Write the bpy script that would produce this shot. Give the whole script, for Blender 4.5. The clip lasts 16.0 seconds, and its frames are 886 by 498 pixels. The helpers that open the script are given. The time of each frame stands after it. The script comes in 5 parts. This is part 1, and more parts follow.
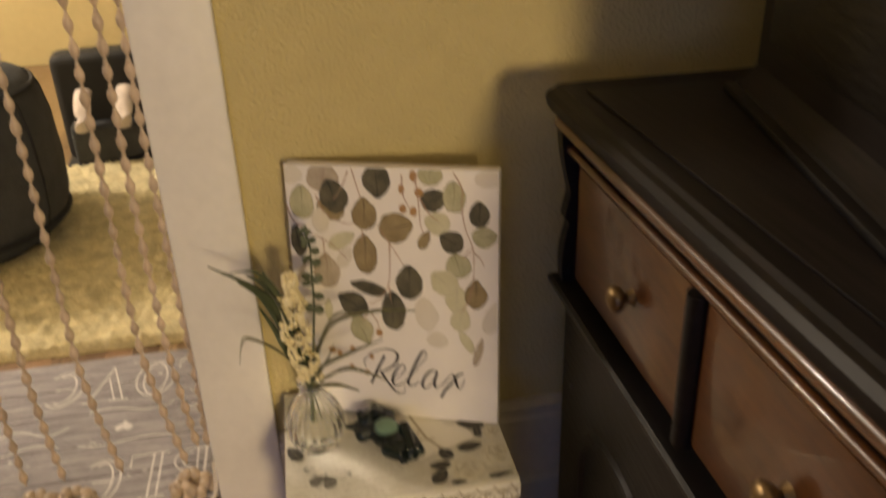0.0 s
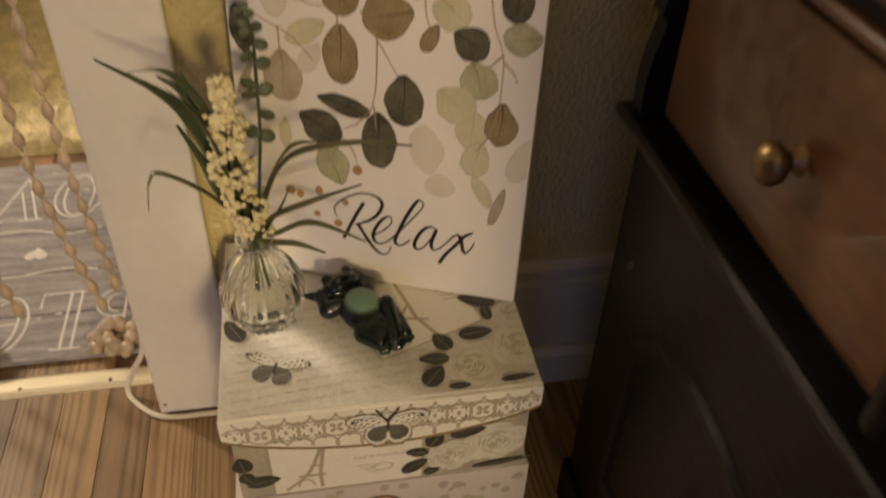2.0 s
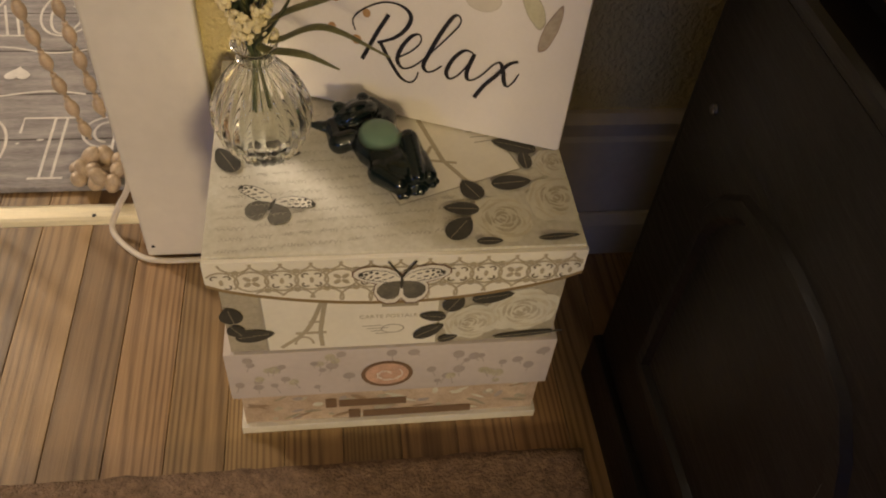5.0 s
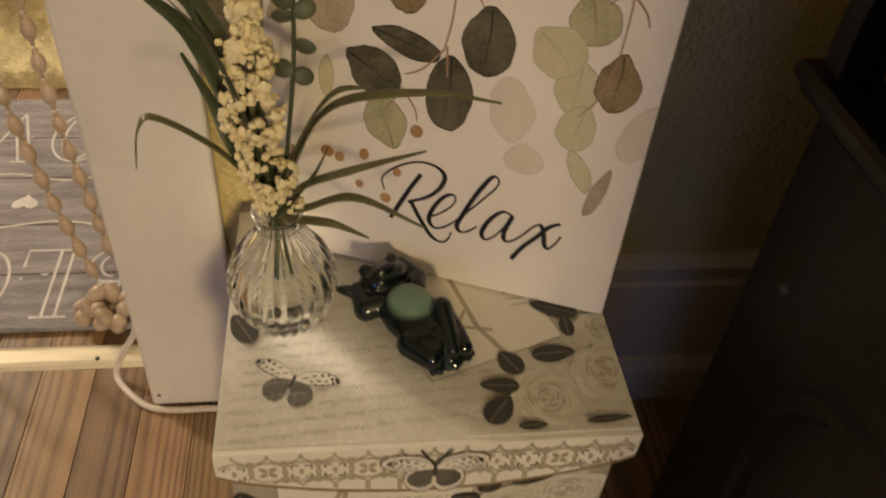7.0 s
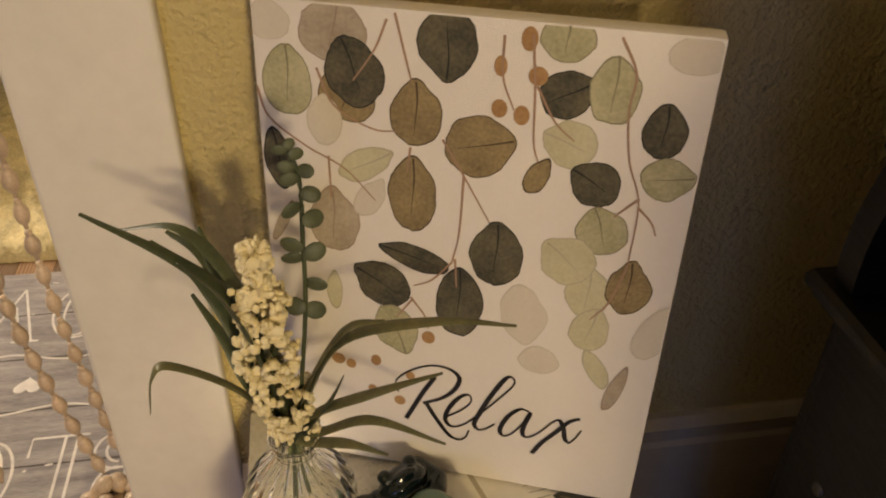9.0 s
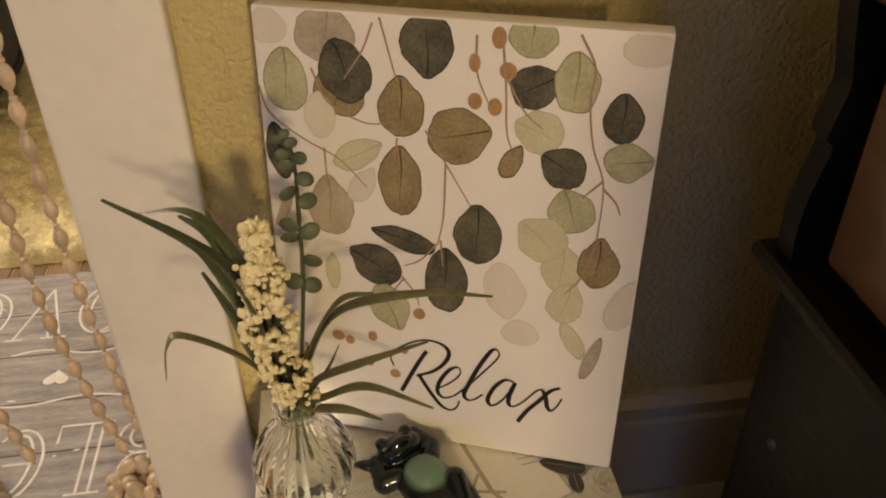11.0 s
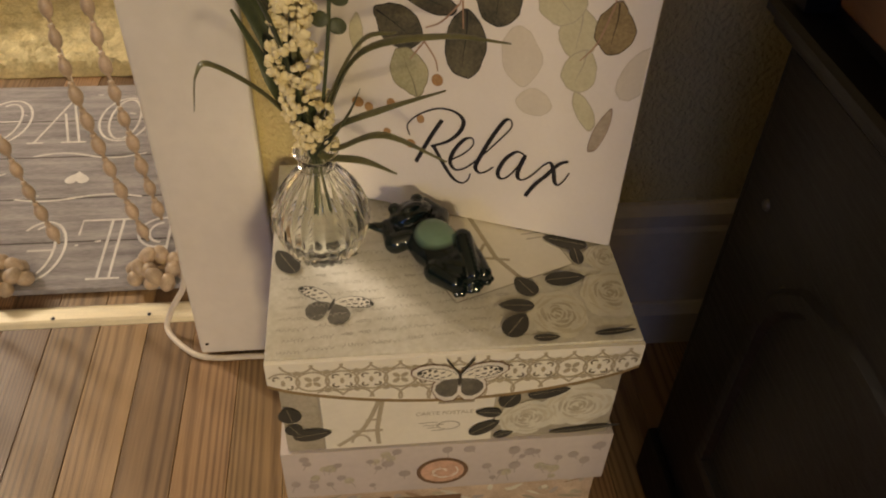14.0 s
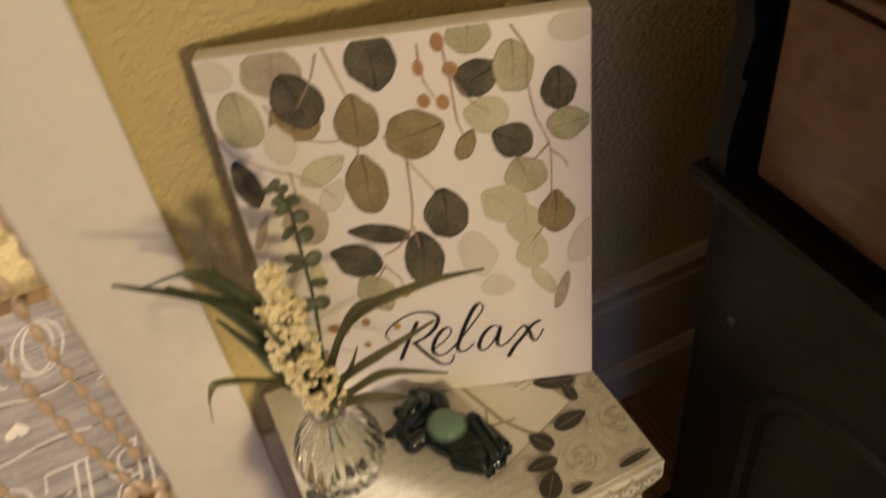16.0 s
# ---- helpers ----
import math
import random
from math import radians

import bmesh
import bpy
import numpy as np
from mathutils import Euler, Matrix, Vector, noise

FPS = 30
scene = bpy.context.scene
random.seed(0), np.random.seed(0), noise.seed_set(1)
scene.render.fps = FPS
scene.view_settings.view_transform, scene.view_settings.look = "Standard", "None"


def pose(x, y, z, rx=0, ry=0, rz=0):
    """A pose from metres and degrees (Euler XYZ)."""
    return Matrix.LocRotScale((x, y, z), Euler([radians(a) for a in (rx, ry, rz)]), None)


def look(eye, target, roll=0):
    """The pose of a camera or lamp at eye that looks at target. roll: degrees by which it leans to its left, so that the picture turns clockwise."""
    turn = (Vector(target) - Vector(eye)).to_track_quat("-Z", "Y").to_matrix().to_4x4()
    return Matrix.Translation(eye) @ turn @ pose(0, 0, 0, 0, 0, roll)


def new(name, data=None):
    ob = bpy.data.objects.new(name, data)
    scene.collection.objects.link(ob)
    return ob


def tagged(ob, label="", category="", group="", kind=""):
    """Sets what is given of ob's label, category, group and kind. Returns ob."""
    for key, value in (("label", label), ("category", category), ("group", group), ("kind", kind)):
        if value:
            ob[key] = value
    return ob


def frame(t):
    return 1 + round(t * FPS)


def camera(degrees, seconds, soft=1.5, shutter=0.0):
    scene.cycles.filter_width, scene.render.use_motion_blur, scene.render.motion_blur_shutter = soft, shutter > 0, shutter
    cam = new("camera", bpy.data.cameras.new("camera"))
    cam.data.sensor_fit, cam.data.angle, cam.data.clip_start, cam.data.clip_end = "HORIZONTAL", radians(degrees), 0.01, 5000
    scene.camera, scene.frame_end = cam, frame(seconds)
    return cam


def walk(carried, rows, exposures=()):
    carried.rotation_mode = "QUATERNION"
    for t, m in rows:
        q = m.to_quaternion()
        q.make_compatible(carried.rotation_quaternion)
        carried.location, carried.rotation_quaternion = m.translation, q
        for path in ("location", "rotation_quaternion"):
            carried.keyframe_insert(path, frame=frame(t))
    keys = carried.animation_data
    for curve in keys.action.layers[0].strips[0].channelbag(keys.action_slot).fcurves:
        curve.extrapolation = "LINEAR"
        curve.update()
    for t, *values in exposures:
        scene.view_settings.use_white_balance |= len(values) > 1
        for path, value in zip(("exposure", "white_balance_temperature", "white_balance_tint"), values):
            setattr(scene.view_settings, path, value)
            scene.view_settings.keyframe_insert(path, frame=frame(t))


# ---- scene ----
cam = camera(56.4, 16.0, 2.0, 0.5)
PATH = [
    (0, (0.199, 0.604, 1.045), (0.495, 2.369, 0.15), -2.1),
    (0.5, (0.199, 0.563, 1.008), (0.543, 2.234, -0.037), -0.8),
    (1, (0.192, 0.589, 0.995), (0.509, 2.238, -0.092), -0.4),
    (1.5, (0.216, 0.744, 0.959), (0.512, 2.343, -0.207), 1.5),
    (2, (0.225, 0.915, 0.889), (0.523, 2.421, -0.392), 2.2),
    (2.5, (0.223, 0.993, 0.802), (0.503, 2.298, -0.688), 1.9),
    (3, (0.22, 1.002, 0.761), (0.484, 2.232, -0.793), 2.6),
    (3.5, (0.227, 0.996, 0.768), (0.501, 2.26, -0.758), 3.9),
    (6, (0.221, 0.986, 0.78), (0.465, 2.346, -0.666), 6.3),
    (6.5, (0.218, 1.016, 0.795), (0.461, 2.459, -0.57), 5.6),
    (7, (0.211, 1.078, 0.779), (0.459, 2.535, -0.569), 5.3),
    (7.5, (0.186, 1.138, 0.77), (0.438, 2.613, -0.557), 4.8),
    (8, (0.175, 1.153, 0.778), (0.439, 2.652, -0.521), 4.5),
    (8.5, (0.186, 1.152, 0.817), (0.468, 2.708, -0.408), 2.3),
    (8.7, (0.193, 1.146, 0.83), (0.475, 2.737, -0.348), 1.7),
    (11, (0.219, 1.073, 0.855), (0.441, 2.693, -0.296), -0.5),
    (11.5, (0.216, 1.062, 0.841), (0.458, 2.677, -0.313), 0.2),
    (12, (0.202, 1.039, 0.803), (0.462, 2.626, -0.385), 0.8),
    (12.5, (0.198, 1.018, 0.784), (0.454, 2.56, -0.465), 1.5),
    (13, (0.199, 1.012, 0.775), (0.428, 2.51, -0.53), 1.9),
    (13.5, (0.209, 1.005, 0.769), (0.426, 2.481, -0.563), 2.3),
    (14, (0.204, 0.988, 0.789), (0.391, 2.451, -0.561), 2.5),
    (14.5, (0.208, 0.948, 0.844), (0.385, 2.405, -0.515), 2.3),
    (15, (0.187, 0.929, 0.926), (0.332, 2.394, -0.428), -2.9),
    (15.5, (0.129, 0.996, 0.935), (0.406, 2.435, -0.427), -5.9),
    (16, (0.134, 1.09, 0.949), (0.625, 2.472, -0.41), -8.3),
]
walk(cam, [(t, look(eye, target, roll)) for t, eye, target, roll in PATH],
     [(0, -0.25), (0.5, 0.0), (1.5, -0.08), (2.0, -0.36), (3.0, -0.40), (6.0, -0.42), (8.0, -0.27), (8.7, -0.18), (11.0, -0.15), (12.5, -0.32), (14.5, -0.42), (15.5, -0.04), (16.0, 0.0)])

# ---- light ----
world = bpy.data.worlds.new("world")
scene.world = world
world.use_nodes = True
world.node_tree.nodes["Background"].inputs[0].default_value = (0.20, 0.36, 1.0, 1)
world.node_tree.nodes["Background"].inputs[1].default_value = 1.2


def lamp(name, place, watts, radius, colour):
    data = bpy.data.lights.new(name, "POINT")
    data.energy, data.shadow_soft_size, data.color = watts, radius, colour
    ob = new(name, data)
    ob.location = place
    return ob


# added blue fill, a low bedside lamp behind the camera, the lamp of the next room
lamp("bedside_light", (0.60, -1.30, 1.20), 178.0, 0.14, (1.0, 0.765, 0.41))
lamp("next_room_light", (-2.30, 3.60, 2.10), 290.0, 0.16, (1.0, 0.84, 0.66))
# blue area lamp added to cool the shaded surfaces; its window is made up
cool_fill = bpy.data.lights.new("added_cool_fill", "AREA")
cool_fill.shape, cool_fill.size, cool_fill.size_y, cool_fill.energy, cool_fill.color = "RECTANGLE", 1.65, 1.25, 25.0, (0.20, 0.36, 1.0)
new("added_cool_fill", cool_fill).matrix_basis = look((-1.75, -4.46, 1.45), (-1.75, 0.0, 1.45))


# ---- materials ----
def mat(name, base, rough=0.6, metal=0.0, vary=0.12, scale=8.0, bump=0.0, bump_scale=120.0, second=None, stretch=(1, 1, 1), per=0.0, coat=0.0, deep=0.004):
    """Principled paint with mottling at two scales, optional second colour, fine relief and a shade of its own for each object."""
    m = bpy.data.materials.new(name)
    m.use_nodes = True
    nt = m.node_tree
    n, l = nt.nodes, nt.links
    b = n["Principled BSDF"]
    b.inputs["Roughness"].default_value, b.inputs["Metallic"].default_value = rough, metal
    b.inputs["Coat Weight"].default_value = coat
    co = n.new("ShaderNodeTexCoord")
    mp = n.new("ShaderNodeMapping")
    mp.inputs["Scale"].default_value = stretch
    l.new(co.outputs["Object"], mp.inputs["Vector"])
    big, fine = n.new("ShaderNodeTexNoise"), n.new("ShaderNodeTexNoise")
    big.inputs["Scale"].default_value, fine.inputs["Scale"].default_value = scale, scale * 9
    big.inputs["Detail"].default_value, fine.inputs["Detail"].default_value = 4, 5
    for t in (big, fine):
        l.new(mp.outputs["Vector"], t.inputs["Vector"])
    mix = n.new("ShaderNodeMix")
    mix.data_type = "RGBA"
    dark = second or tuple(c * (1 - 2.2 * vary) for c in base)
    mix.inputs["A"].default_value, mix.inputs["B"].default_value = (*dark, 1), (*base, 1)
    add = n.new("ShaderNodeMath")
    add.operation = "MULTIPLY_ADD"
    l.new(fine.outputs["Fac"], add.inputs[0])
    add.inputs[1].default_value = 0.7
    l.new(big.outputs["Fac"], add.inputs[2])
    ramp = n.new("ShaderNodeMapRange")
    ramp.inputs["From Min"].default_value, ramp.inputs["From Max"].default_value = 0.55, 1.1
    l.new(add.outputs[0], ramp.inputs["Value"])
    l.new(ramp.outputs["Result"], mix.inputs["Factor"])
    out = mix.outputs["Result"]
    if per:
        info, hsv, mr = n.new("ShaderNodeObjectInfo"), n.new("ShaderNodeHueSaturation"), n.new("ShaderNodeMapRange")
        mr.inputs["To Min"].default_value, mr.inputs["To Max"].default_value = 1 - per, 1 + per
        l.new(info.outputs["Random"], mr.inputs["Value"])
        l.new(mr.outputs["Result"], hsv.inputs["Value"])
        l.new(out, hsv.inputs["Color"])
        out = hsv.outputs["Color"]
    l.new(out, b.inputs["Base Color"])
    if bump:
        tex, bp = n.new("ShaderNodeTexNoise"), n.new("ShaderNodeBump")
        tex.inputs["Scale"].default_value, tex.inputs["Detail"].default_value = bump_scale, 3
        bp.inputs["Strength"].default_value, bp.inputs["Distance"].default_value = bump, deep
        l.new(mp.outputs["Vector"], tex.inputs["Vector"])
        l.new(tex.outputs["Fac"], bp.inputs["Height"])
        l.new(bp.outputs["Normal"], b.inputs["Normal"])
    return m


def grain(name, light, dark, rough, along="y", size=1.0, per=0.2, coat=0.0, contrast=0.5):
    """Wood: stretched noise bands along one axis, with cathedral rings and pores."""
    m = bpy.data.materials.new(name)
    m.use_nodes = True
    nt = m.node_tree
    n, l = nt.nodes, nt.links
    b = n["Principled BSDF"]
    b.inputs["Roughness"].default_value = rough
    b.inputs["Coat Weight"].default_value = coat
    b.inputs["Coat Roughness"].default_value = 0.25
    co, mp, info = n.new("ShaderNodeTexCoord"), n.new("ShaderNodeMapping"), n.new("ShaderNodeObjectInfo")
    s = [26.0 / size] * 3
    s["xyz".index(along)] = 1.3 / size
    mp.inputs["Scale"].default_value = s
    off = n.new("ShaderNodeCombineXYZ")
    mul = n.new("ShaderNodeMath")
    mul.operation, mul.inputs[1].default_value = "MULTIPLY", 37.0
    l.new(info.outputs["Random"], mul.inputs[0])
    for k in ("X", "Y", "Z"):
        l.new(mul.outputs[0], off.inputs[k])
    l.new(off.outputs[0], mp.inputs["Location"])
    l.new(co.outputs["Object"], mp.inputs["Vector"])
    rings, pores = n.new("ShaderNodeTexNoise"), n.new("ShaderNodeTexNoise")
    rings.inputs["Scale"].default_value, rings.inputs["Detail"].default_value = 0.9, 2
    rings.inputs["Distortion"].default_value = 0.6
    pores.inputs["Scale"].default_value, pores.inputs["Detail"].default_value = 9.0, 4
    l.new(mp.outputs["Vector"], rings.inputs["Vector"])
    l.new(mp.outputs["Vector"], pores.inputs["Vector"])
    wave = n.new("ShaderNodeMath")
    wave.operation, wave.inputs[1].default_value = "MULTIPLY", 58.0
    l.new(rings.outputs["Fac"], wave.inputs[0])
    sine = n.new("ShaderNodeMath")
    sine.operation = "SINE"
    l.new(wave.outputs[0], sine.inputs[0])
    f1 = n.new("ShaderNodeMath")
    f1.operation, f1.inputs[1].default_value = "MULTIPLY_ADD", 0.28 * contrast
    l.new(sine.outputs[0], f1.inputs[0])
    l.new(pores.outputs["Fac"], f1.inputs[2])
    mix = n.new("ShaderNodeMix")
    mix.data_type = "RGBA"
    mix.inputs["A"].default_value, mix.inputs["B"].default_value = (*dark, 1), (*light, 1)
    mr = n.new("ShaderNodeMapRange")
    mr.inputs["From Min"].default_value, mr.inputs["From Max"].default_value = 0.25, 0.75
    l.new(f1.outputs[0], mr.inputs["Value"])
    l.new(mr.outputs["Result"], mix.inputs["Factor"])
    hsv, mv = n.new("ShaderNodeHueSaturation"), n.new("ShaderNodeMapRange")
    mv.inputs["To Min"].default_value, mv.inputs["To Max"].default_value = 1 - per, 1 + per
    l.new(info.outputs["Random"], mv.inputs["Value"])
    l.new(mv.outputs["Result"], hsv.inputs["Value"])
    l.new(mix.outputs["Result"], hsv.inputs["Color"])
    l.new(hsv.outputs["Color"], b.inputs["Base Color"])
    bp = n.new("ShaderNodeBump")
    bp.inputs["Strength"].default_value, bp.inputs["Distance"].default_value = 0.25, 0.0006
    l.new(pores.outputs["Fac"], bp.inputs["Height"])
    l.new(bp.outputs["Normal"], b.inputs["Normal"])
    return m


def oak(name, light, dark):
    """Flat-sawn oak strip along y: nested arches where the heart lies under the strip, straight lines elsewhere, pores and a tone of its own."""
    m = bpy.data.materials.new(name)
    m.use_nodes = True
    n, l = m.node_tree.nodes, m.node_tree.links
    b = n["Principled BSDF"]
    b.inputs["Coat Weight"].default_value, b.inputs["Coat Roughness"].default_value = 0.12, 0.3

    def calc(op, a, c=None, d=None):
        q = n.new("ShaderNodeMath")
        q.operation = op
        for i, v in enumerate((a, c, d)):
            if v is None:
                continue
            if isinstance(v, (int, float)):
                q.inputs[i].default_value = v
            else:
                l.new(v, q.inputs[i])
        return q.outputs[0]

    co, sep, info = n.new("ShaderNodeTexCoord"), n.new("ShaderNodeSeparateXYZ"), n.new("ShaderNodeObjectInfo")
    l.new(co.outputs["Object"], sep.inputs[0])
    rnd = info.outputs["Random"]
    turn = calc("FRACT", calc("MULTIPLY", rnd, 7.31))
    shift = n.new("ShaderNodeCombineXYZ")
    for k in range(3):
        l.new(calc("MULTIPLY", rnd, 41.0), shift.inputs[k])
    def wood_noise(scale, stretch, detail):
        mp, t = n.new("ShaderNodeMapping"), n.new("ShaderNodeTexNoise")
        mp.inputs["Scale"].default_value = stretch
        l.new(shift.outputs[0], mp.inputs["Location"])
        l.new(co.outputs["Object"], mp.inputs["Vector"])
        l.new(mp.outputs["Vector"], t.inputs["Vector"])
        t.inputs["Scale"].default_value, t.inputs["Detail"].default_value = scale, detail
        return t.outputs["Fac"]
    heart = calc("MULTIPLY_ADD", turn, 0.17, -0.055)
    off = calc("SUBTRACT", sep.outputs["X"], heart)
    ring = calc("MULTIPLY", calc("MULTIPLY", off, off), 9000.0)
    ring = calc("ADD", ring, calc("MULTIPLY", sep.outputs["Y"], calc("MULTIPLY_ADD", turn, -60.0, 30.0)))
    ring = calc("MULTIPLY_ADD", wood_noise(1.0, (22, 3.2, 1), 3), 7.0, ring)
    line = calc("POWER", calc("MULTIPLY_ADD", calc("SINE", ring), 0.5, 0.5), 2.2)
    pores = wood_noise(1.0, (420, 14, 1), 3)
    broad = wood_noise(1.0, (14, 1.6, 1), 2)
    fac = calc("MULTIPLY_ADD", line, 0.60, calc("MULTIPLY_ADD", pores, 0.95, -0.30))
    fac = calc("MULTIPLY_ADD", broad, 0.7, calc("SUBTRACT", fac, 0.30))
    mix = n.new("ShaderNodeMix")
    mix.data_type, mix.clamp_factor = "RGBA", True
    mix.inputs["A"].default_value, mix.inputs["B"].default_value = (*light, 1), (*dark, 1)
    l.new(fac, mix.inputs["Factor"])
    hsv = n.new("ShaderNodeHueSaturation")
    l.new(mix.outputs["Result"], hsv.inputs["Color"])
    l.new(calc("MULTIPLY_ADD", rnd, 0.62, 0.62), hsv.inputs["Value"])
    l.new(calc("MULTIPLY_ADD", turn, 0.02, 0.49), hsv.inputs["Hue"])
    l.new(hsv.outputs["Color"], b.inputs["Base Color"])
    l.new(calc("MULTIPLY_ADD", pores, 0.25, 0.28), b.inputs["Roughness"])
    bp = n.new("ShaderNodeBump")
    bp.inputs["Strength"].default_value, bp.inputs["Distance"].default_value = 0.35, 0.0006
    l.new(calc("MULTIPLY", pores, -1.0), bp.inputs["Height"])
    l.new(bp.outputs["Normal"], b.inputs["Normal"])
    return m


def plain(name, colour, rough=0.6):
    return mat(name, colour, rough, vary=0.08, scale=60)


M_WALL = mat("yellow wall paint", (0.58, 0.475, 0.225), 0.62, vary=0.05, scale=3, bump=1.0, bump_scale=165, deep=0.0055)
# made-up colour for unseen walls, dark and bluish to cut warm bounce
M_UNSEENWALL = mat("dark grey blue unseen wall", (0.11, 0.13, 0.17), 0.7, vary=0.05, scale=3, bump=0.4, bump_scale=120)
M_WHITE = mat("white gloss trim paint", (0.80, 0.76, 0.72), 0.42, vary=0.05, scale=6, bump=0.08, bump_scale=60)
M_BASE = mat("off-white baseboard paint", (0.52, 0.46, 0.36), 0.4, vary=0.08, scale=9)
M_CEIL = mat("ceiling paint", (0.75, 0.72, 0.66), 0.8, vary=0.04, scale=4, bump=0.5, bump_scale=60)
M_OAK = oak("oak floor strip", (0.325, 0.205, 0.102), (0.120, 0.066, 0.029))
M_SUB = plain("dark subfloor", (0.03, 0.02, 0.012), 0.9)
# dresser light put into colour: drawers and mouldings lit, other parts shaded near black
M_DRESSLIT = mat("lit polished red brown stained wood", (0.140, 0.053, 0.013), 0.36, vary=0.2, scale=6, second=(0.050, 0.019, 0.009), stretch=(1, 0.5, 2.2), coat=0.3, bump=0.05, bump_scale=40)
M_DRESSTOP = grain("worn dark stained top", (0.015, 0.011, 0.011), (0.006, 0.005, 0.005), 0.6, "y", 1.2, 0.05, 0.15, 0.4)
M_SHADEWOOD = mat("shaded near black stained wood", (0.0080, 0.0062, 0.0066), 0.46, vary=0.3, scale=9, stretch=(3, 1, 6), bump=0.35, bump_scale=26, deep=0.003)
for m_dark, spec in ((M_SHADEWOOD, 0.27), (M_DRESSTOP, 0.12)):
    m_dark.node_tree.nodes["Principled BSDF"].inputs["Specular IOR Level"].default_value = spec
M_BRASS = mat("aged brass", (0.27, 0.18, 0.085), 0.38, 0.85, vary=0.2, scale=40)
M_STUD = mat("dull steel stud", (0.09, 0.085, 0.09), 0.42, 0.6, vary=0.2, scale=60)
M_THRESH = mat("polished brass threshold", (0.90, 0.82, 0.62), 0.34, 0.22, vary=0.12, scale=20, stretch=(1, 12, 1))
M_CARPET = mat("brown carpet pile", (0.27, 0.175, 0.12), 0.95, vary=0.30, scale=130, bump=1.0, bump_scale=330)
M_RUG = mat("cream shag pile", (0.74, 0.64, 0.37), 0.95, vary=0.2, scale=22, bump=1.0, bump_scale=150)
M_MAT = mat("grey plank print mat", (0.43, 0.405, 0.425), 0.85, vary=0.27, scale=10, bump=0.4, bump_scale=260, stretch=(1, 7, 1))
M_MATLINE = plain("dark plank line print", (0.10, 0.085, 0.08), 0.9)
M_MATINK = mat("worn white letter print", (0.78, 0.755, 0.73), 0.85, vary=0.2, scale=60, second=(0.56, 0.53, 0.53))
M_BEAD = mat("pale wooden bead", (0.56, 0.43, 0.31), 0.4, vary=0.15, scale=40, per=0.12, coat=0.3)
M_CORD = plain("white cord", (0.75, 0.68, 0.60), 0.5)
M_CANVAS = mat("white canvas", (0.83, 0.78, 0.76), 0.75, vary=0.02, scale=30, bump=0.25, bump_scale=900)
M_INK = plain("black ink", (0.012, 0.010, 0.014), 0.5)


# ---- builders ----
def part(name, bm, material, parent, label=""):
    me = bpy.data.meshes.new(name)
    bm.to_mesh(me)
    bm.free()
    me.materials.append(material)
    ob = new(name, me)
    ob.parent = parent
    return tagged(ob, label)


def thing(name, label, category, m=None, group="", kind=""):
    ob = new(name)
    ob.empty_display_size = 0.02
    if m is not None:
        ob.matrix_basis = m
    return tagged(ob, label, category, group, kind)


def smooth(ob, angle=40):
    for p in ob.data.polygons:
        p.use_smooth = True
    ob.data.set_sharp_from_angle(angle=radians(angle))
    return ob


def block(x0, x1, y0, y1, z0, z1, bevel=0.0, seg=2, bm=None):
    out = bm or bmesh.new()
    made = bmesh.ops.create_cube(out, size=1, matrix=Matrix.LocRotScale(((x0 + x1) / 2, (y0 + y1) / 2, (z0 + z1) / 2), None, (x1 - x0, y1 - y0, z1 - z0)))
    if bevel:
        edges = list({e for v in made["verts"] for e in v.link_edges})
        bmesh.ops.bevel(out, geom=edges, offset=bevel, segments=seg, profile=0.6, affect="EDGES", clamp_overlap=True)
    return out


def prism(points, depth, axis="z", base=0.0, bm=None):
    """A flat outline (list of pairs) given depth along an axis."""
    out = bm or bmesh.new()
    put = {"z": lambda a, b, c: (a, b, c), "y": lambda a, b, c: (a, c, b), "x": lambda a, b, c: (c, a, b)}[axis]
    lo = [out.verts.new(put(a, b, base)) for a, b in points]
    hi = [out.verts.new(put(a, b, base + depth)) for a, b in points]
    n = len(points)
    faces = [out.faces.new(lo[::-1]), out.faces.new(hi)]
    faces += [out.faces.new((lo[i], lo[(i + 1) % n], hi[(i + 1) % n], hi[i])) for i in range(n)]
    bmesh.ops.recalc_face_normals(out, faces=faces)
    return out


def spun(profile, steps=24, bm=None, flute=0.0, ribs=0, ribbed=99):
    """A turned shape: (radius, height) pairs round z, with optional fluting."""
    out = bm or bmesh.new()
    rings = []
    for at, (r, z) in enumerate(profile):
        ring = []
        for i in range(steps):
            a = 2 * math.pi * i / steps
            k = r * (1 - flute + flute * abs(math.cos(ribs * a / 2)) * 1.6) if ribs and at < ribbed else r
            ring.append(out.verts.new((k * math.cos(a), k * math.sin(a), z)))
        rings.append(ring)
    for a, b in zip(rings, rings[1:]):
        for i in range(steps):
            out.faces.new((a[i], a[(i + 1) % steps], b[(i + 1) % steps], b[i]))
    if profile[0][0] > 0.0004:
        out.faces.new(rings[0][::-1])
    if profile[-1][0] > 0.0004:
        out.faces.new(rings[-1])
    bmesh.ops.recalc_face_normals(out, faces=out.faces[:])
    return out


